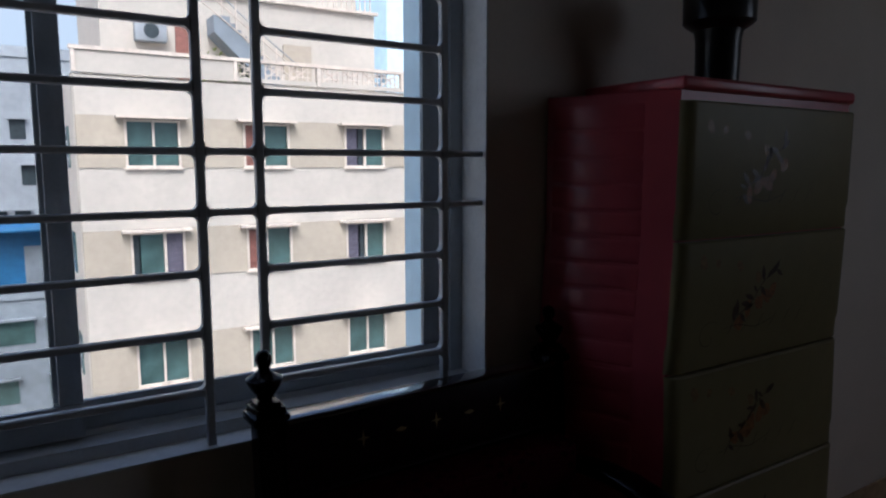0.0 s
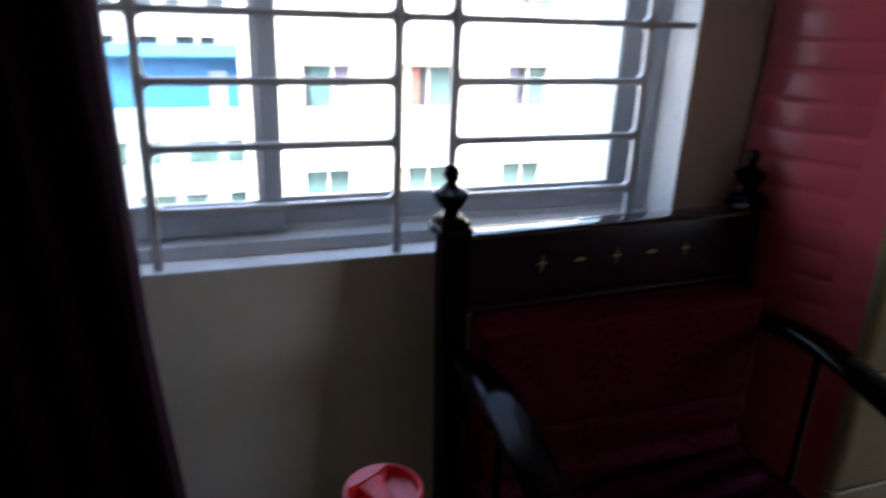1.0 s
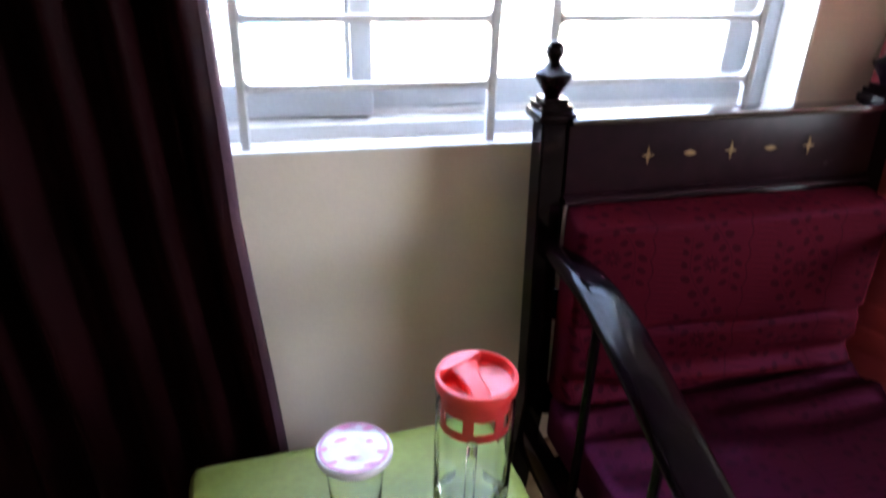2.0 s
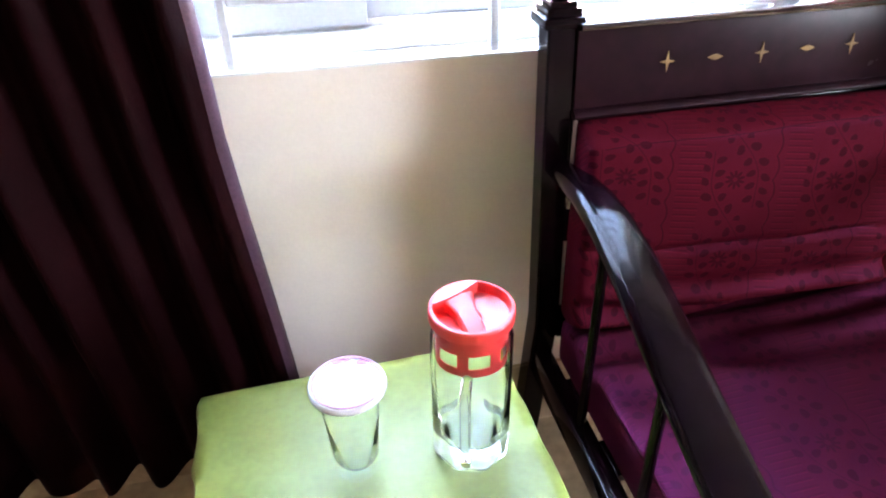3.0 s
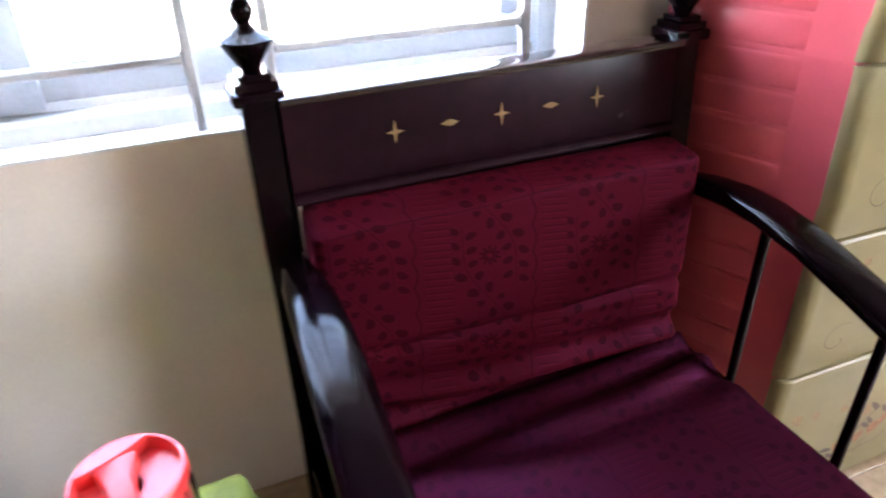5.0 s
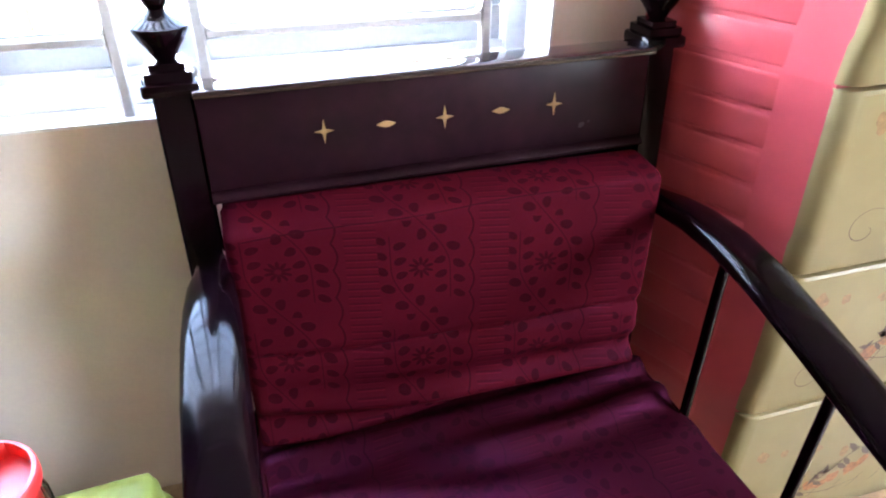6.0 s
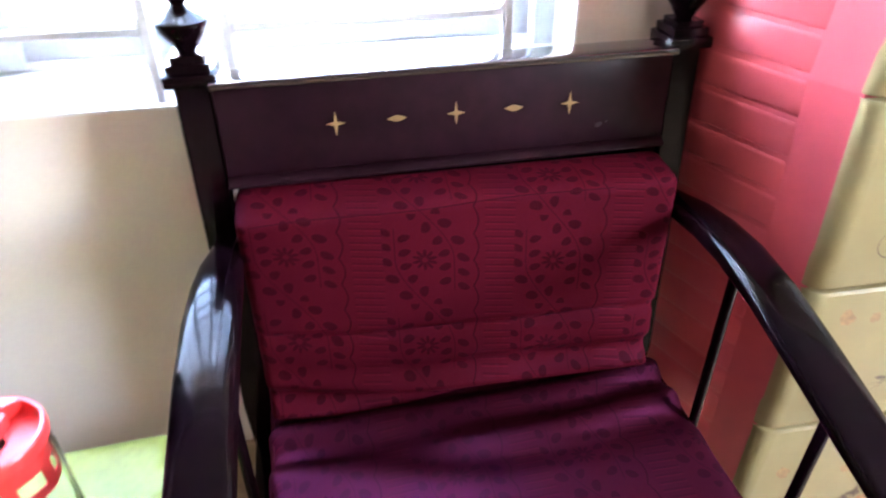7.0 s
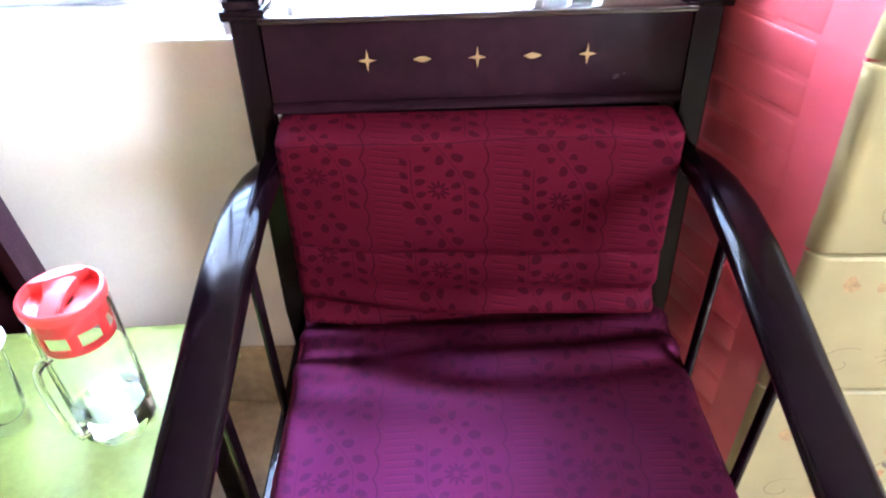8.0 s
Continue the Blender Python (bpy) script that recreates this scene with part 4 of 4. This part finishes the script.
# roof terrace railing: solid parapet with lattice panels and a top rail
part("parapet", rel(box(FX0, 5.4, FY, FY + 0.12, 3.80, 4.36)), F_LIGHT, flats, smooth=0)
part("parapet", rel(box(5.4, FX1, FY, FY + 0.12, 3.80, 3.93)), F_LIGHT, flats, smooth=0)
rail = part("terrace_rail", rel(box(FX0 - 0.06, FX1 + 0.06, FY - 0.05, FY + 0.17, 4.37, 4.47)), F_TRIM, flats, smooth=0)
for x in (1.25, 4.35, 5.4, 7.95, 10.9, 14.5):
    part("rail_post", rel(box(x - 0.05, x + 0.05, FY - 0.04, FY + 0.14, 3.81, 4.369)), F_TRIM, flats, smooth=0)
for x0 in (5.5, 6.3, 7.1, 8.1, 8.8, 9.5, 10.15, 11.1, 11.9, 12.7, 13.5):
    bm = bmesh.new()
    for k in range(4):
        u = x0 + 0.17 * k
        rod(bm, (u, FY + 0.05, 3.94), (u, FY + 0.05, 4.37), 0.02, n=5)
    for zz in (4.05, 4.22):
        rod(bm, (x0, FY + 0.05, zz), (x0 + 0.6, FY + 0.05, zz), 0.018, n=5)
    rod(bm, (x0, FY + 0.05, 3.95), (x0 + 0.55, FY + 0.05, 4.35), 0.02, n=5)
    rod(bm, (x0, FY + 0.05, 4.35), (x0 + 0.55, FY + 0.05, 3.95), 0.02, n=5)
    part("lattice_panel", rel(bm), F_TRIM, flats)
# set-back top storey with its own terrace, door, stair and cooler
PX0, PX1, PY = 2.2, 11.2, FY + 2.6
pent = part("top_storey", rel(box(PX0, PX1, PY, PY + 7, 3.80, 6.75)), F_LIGHT, flats, smooth=0)
part("top_rail", rel(box(PX0 - 0.1, PX1 + 0.1, PY - 0.15, PY - 0.03, 6.75, 6.85)), F_TRIM, flats, smooth=0)
part("top_wall", rel(box(PX0, PX1, PY + 1.5, PY + 7, 6.76, 10.5)), F_LIGHT, flats, smooth=0)
for x0 in (9.0, 9.7, 10.4):
    bm = bmesh.new()
    for k in range(4):
        rod(bm, (x0 + 0.2 * k, PY - 0.09, 6.85), (x0 + 0.2 * k, PY - 0.09, 7.4), 0.025, n=5)
    rod(bm, (x0, PY - 0.09, 7.4), (x0 + 0.65, PY - 0.09, 7.4), 0.03, n=5)
    part("top_lattice", rel(bm), F_TRIM, flats)
part("terrace_door", rel(box(4.30, 4.75, PY - 0.06, PY - 0.01, 3.81, 5.75)), F_RED, flats, smooth=0)
part("terrace_door", rel(box(7.75, 8.75, PY - 0.06, PY - 0.01, 3.81, 5.45)), F_BAND, flats, smooth=0)
bm = bmesh.new()
low = []
for y in (PY - 1.0, PY - 0.12):
    low.append([bm.verts.new((x, y, z)) for x, z in ((5.25, 5.95), (5.75, 5.95), (7.45, 4.15), (7.45, 3.82), (6.95, 3.82), (5.25, 5.45))])
for a in low:
    bm.faces.new(a)
for i in range(6):
    k = (i + 1) % 6
    bm.faces.new((low[0][i], low[0][k], low[1][k], low[1][i]))
stair = part("stair", rel(bm), F_GREY2, flats, "grey concrete stair flight", smooth=0)
bm = bmesh.new()
for k in range(10):
    bx(bm, 5.74 + 0.17 * k, 5.91 + 0.17 * k, PY - 1.02, PY - 0.1, 5.75 - 0.18 * k, 5.95 - 0.18 * k)
part("steps", rel(bm), F_LIGHT, stair, smooth=0)
bm = bmesh.new()
for k in range(6):
    rod(bm, (5.5 + 0.42 * k, PY - 1.02, 6.0 - 0.44 * k), (5.5 + 0.42 * k, PY - 1.02, 6.9 - 0.44 * k), 0.02, n=5)
for h in (0.5, 0.9):
    rod(bm, (4.6, PY - 1.02, 6.94 - 0.9 + h), (7.75, PY - 1.02, 3.65 + h), 0.022, n=5)
part("handrail", rel(bm), F_TRIM, stair)
for k in range(5):
    bm = bmesh.new()
    rl = random.Random(40 + k)
    for q in range(26):
        c = Vector((5.3 + 0.28 * k + rl.uniform(-0.2, 0.2), PY - 0.5 + rl.uniform(-0.2, 0.2), 3.9 + rl.uniform(0.0, 1.05 - 0.13 * k)))
        d = Vector((rl.uniform(-1, 1), rl.uniform(-1, 1), rl.uniform(-0.3, 1))).normalized() * 0.16
        n = d.orthogonal().normalized() * 0.05
        bm.faces.new([bm.verts.new(p) for p in (c, c + d * 0.5 + n, c + d, c + d * 0.5 - n)])
    part("shrub", rel(bm), LEAF, flats, "yellow-green potted shrub on the terrace", smooth=0)
cooler = part("air_cooler", rel(box(3.1, 4.0, PY - 0.42, PY - 0.06, 5.1, 5.68, 0.03)), F_GREY, flats)
bm = bmesh.new()
rod(bm, (3.55 - FX0, PY - FY - 0.44, 5.4 - GZ), (3.55 - FX0, PY - FY - 0.425, 5.4 - GZ), 0.22, n=20)
part("fan_grille", bm, F_DARK, cooler)
# water pipe and drooping cable
bm = bmesh.new()
pts = [(4.8 + 0.5 * i, PY - 0.2, 7.6 - 0.42 * i - 0.1 * math.sin(i * 0.5)) for i in range(8)]
for p, q in zip(pts, pts[1:]):
    rod(bm, p, q, 0.02, n=5)
part("cable", rel(bm), F_GREY, flats)


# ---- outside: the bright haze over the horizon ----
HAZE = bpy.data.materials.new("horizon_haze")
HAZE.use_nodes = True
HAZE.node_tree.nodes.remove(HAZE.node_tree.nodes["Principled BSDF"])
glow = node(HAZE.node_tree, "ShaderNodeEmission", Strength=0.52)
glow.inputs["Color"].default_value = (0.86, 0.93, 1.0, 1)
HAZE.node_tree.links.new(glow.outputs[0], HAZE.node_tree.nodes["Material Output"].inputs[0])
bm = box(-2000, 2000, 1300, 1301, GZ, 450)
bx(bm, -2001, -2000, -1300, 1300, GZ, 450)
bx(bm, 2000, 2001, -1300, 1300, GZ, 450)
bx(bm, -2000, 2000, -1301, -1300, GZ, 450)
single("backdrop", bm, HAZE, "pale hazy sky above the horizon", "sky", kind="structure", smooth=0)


# ---- outside: further buildings ----
def block(name, label, x0, x1, y0, y1, z1, mat, wins, glass):
    b = base(name, pose(x0, y0, GZ), label, "building")
    part("wall", box(0, x1 - x0, 0, y1 - y0, 0, z1 - GZ), mat, b, smooth=0)
    part("parapet", box(-0.1, x1 - x0 + 0.1, -0.1, 0.15, z1 - GZ + 0.002, z1 - GZ + 0.7), mat, b, smooth=0)
    for wx, wz, ww, wh in wins:
        w = part("window", box(wx - x0, wx - x0 + ww, -0.04, -0.002, wz - GZ, wz - GZ + wh), glass, b, smooth=0)
        part("hood", box(wx - x0 - 0.1, wx - x0 + ww + 0.1, -0.35, -0.042, wz - GZ + wh, wz - GZ + wh + 0.1), mat, w, smooth=0)
    return b


rnd = random.Random(21)
wins = []
for r in range(4):
    for c in range(5):
        wins.append((-7.9 + 2.1 * c + rnd.uniform(-0.3, 0.3), -7.2 - 2.9 * r, rnd.choice((1.0, 1.5, 1.8)), 1.2))
block("grey_building", "grey rendered building with a blue sheet roof shed", -9.0, 1.9, 37, 46, -5.0, F_GREY2, wins, F_GLASS)
shed = base("roof_shed", pose(-8.5, 37.6, -3.8), "blue sheet shed on the flat roof of the grey building", "shed")
part("wall", box(0, 10.0, 0.3, 4.0, -1.2, 2.1), TARP, shed, smooth=0)
bm = bmesh.new()
for k in range(40):
    bx(bm, 0.25 * k, 0.25 * k + 0.12, 0.26, 0.3, -1.19, 2.0)
part("ribs", bm, TARP, shed, smooth=0)
bm = bmesh.new()
bx(bm, -0.3, 10.2, -0.7, 4.3, 2.11, 2.2, Matrix.Rotation(radians(3), 4, "X"))
part("roof", bm, TARP, shed, "blue corrugated sheet roof", smooth=0)
part("opening", box(8.5, 9.4, 0.2, 0.26, -0.6, 1.3), F_GREY2, shed, smooth=0)
wins = []
for r in range(6):
    for c in range(7):
        wins.append((-11.2 + 2.25 * c + rnd.uniform(-0.3, 0.3), 3.2 - 3.0 * r, rnd.choice((0.9, 1.2, 1.5)), 1.3))
block("far_building", "tall weathered grey building with small windows", -12, 5, 52, 60, 8.5, F_GREY, wins, F_DARK)
wins = []
for r in range(7):
    for c in range(3):
        wins.append((-17.5 + 2.2 * c, 4.0 - 3.0 * r, 1.1, 1.4))
block("cream_side_building", "narrow cream building with dark windows", -19, -9.6, 33, 43, 7.5, F_BAND, wins, F_DARK)
wins = [(22.6, 3.0 - 3.0 * r, 0.9, 1.3) for r in range(6)]
tower = block("blue_tower", "light blue tower with bracketed window boxes", 21.4, 31, 40, 50, 16, F_BLUE, wins, F_RED)
for k in range(5):
    part("bracket", box(-1.1, 0, 0.2, 1.0, 9.5 + 3.0 * k, 9.62 + 3.0 * k), F_GREY, tower, smooth=0)
    part("bracket", box(-1.0, 0, 0.2, 1.0, 10.4 + 3.0 * k, 10.5 + 3.0 * k), F_GREY, tower, smooth=0)

# ---- floor tiles and skirting ----
floor = single("floor", box(RX0 - 0.15, RX1 + 0.15, RY0 - 0.15, WOUT, -0.12, -0.006), TILE, "beige glazed floor tiles with fine joints", "floor", kind="structure", smooth=0)
T = 0.30
bm = box(0.001, T - 0.001, 0.001, T - 0.001, -0.006, 0.0, 0.001, 1)
tile_mesh = mesh_of("tile", bm, TILE, 0)
for i in range(22):
    for j in range(14):
        x, y = RX0 + T * i, WIN - T * (j + 1)
        if x + T > RX1 + 0.2:
            continue
        t = new("tile", tile_mesh)
        t.parent = floor
        t.location = (x, y, 0)
skirt = bmesh.new()
bx(skirt, RX0, RX1, WIN - 0.010, WIN - 0.0005, 0.0005, 0.17)
single("baseboard", skirt, TILE, "beige tile skirting along the wall", "skirting", kind="structure", smooth=0)
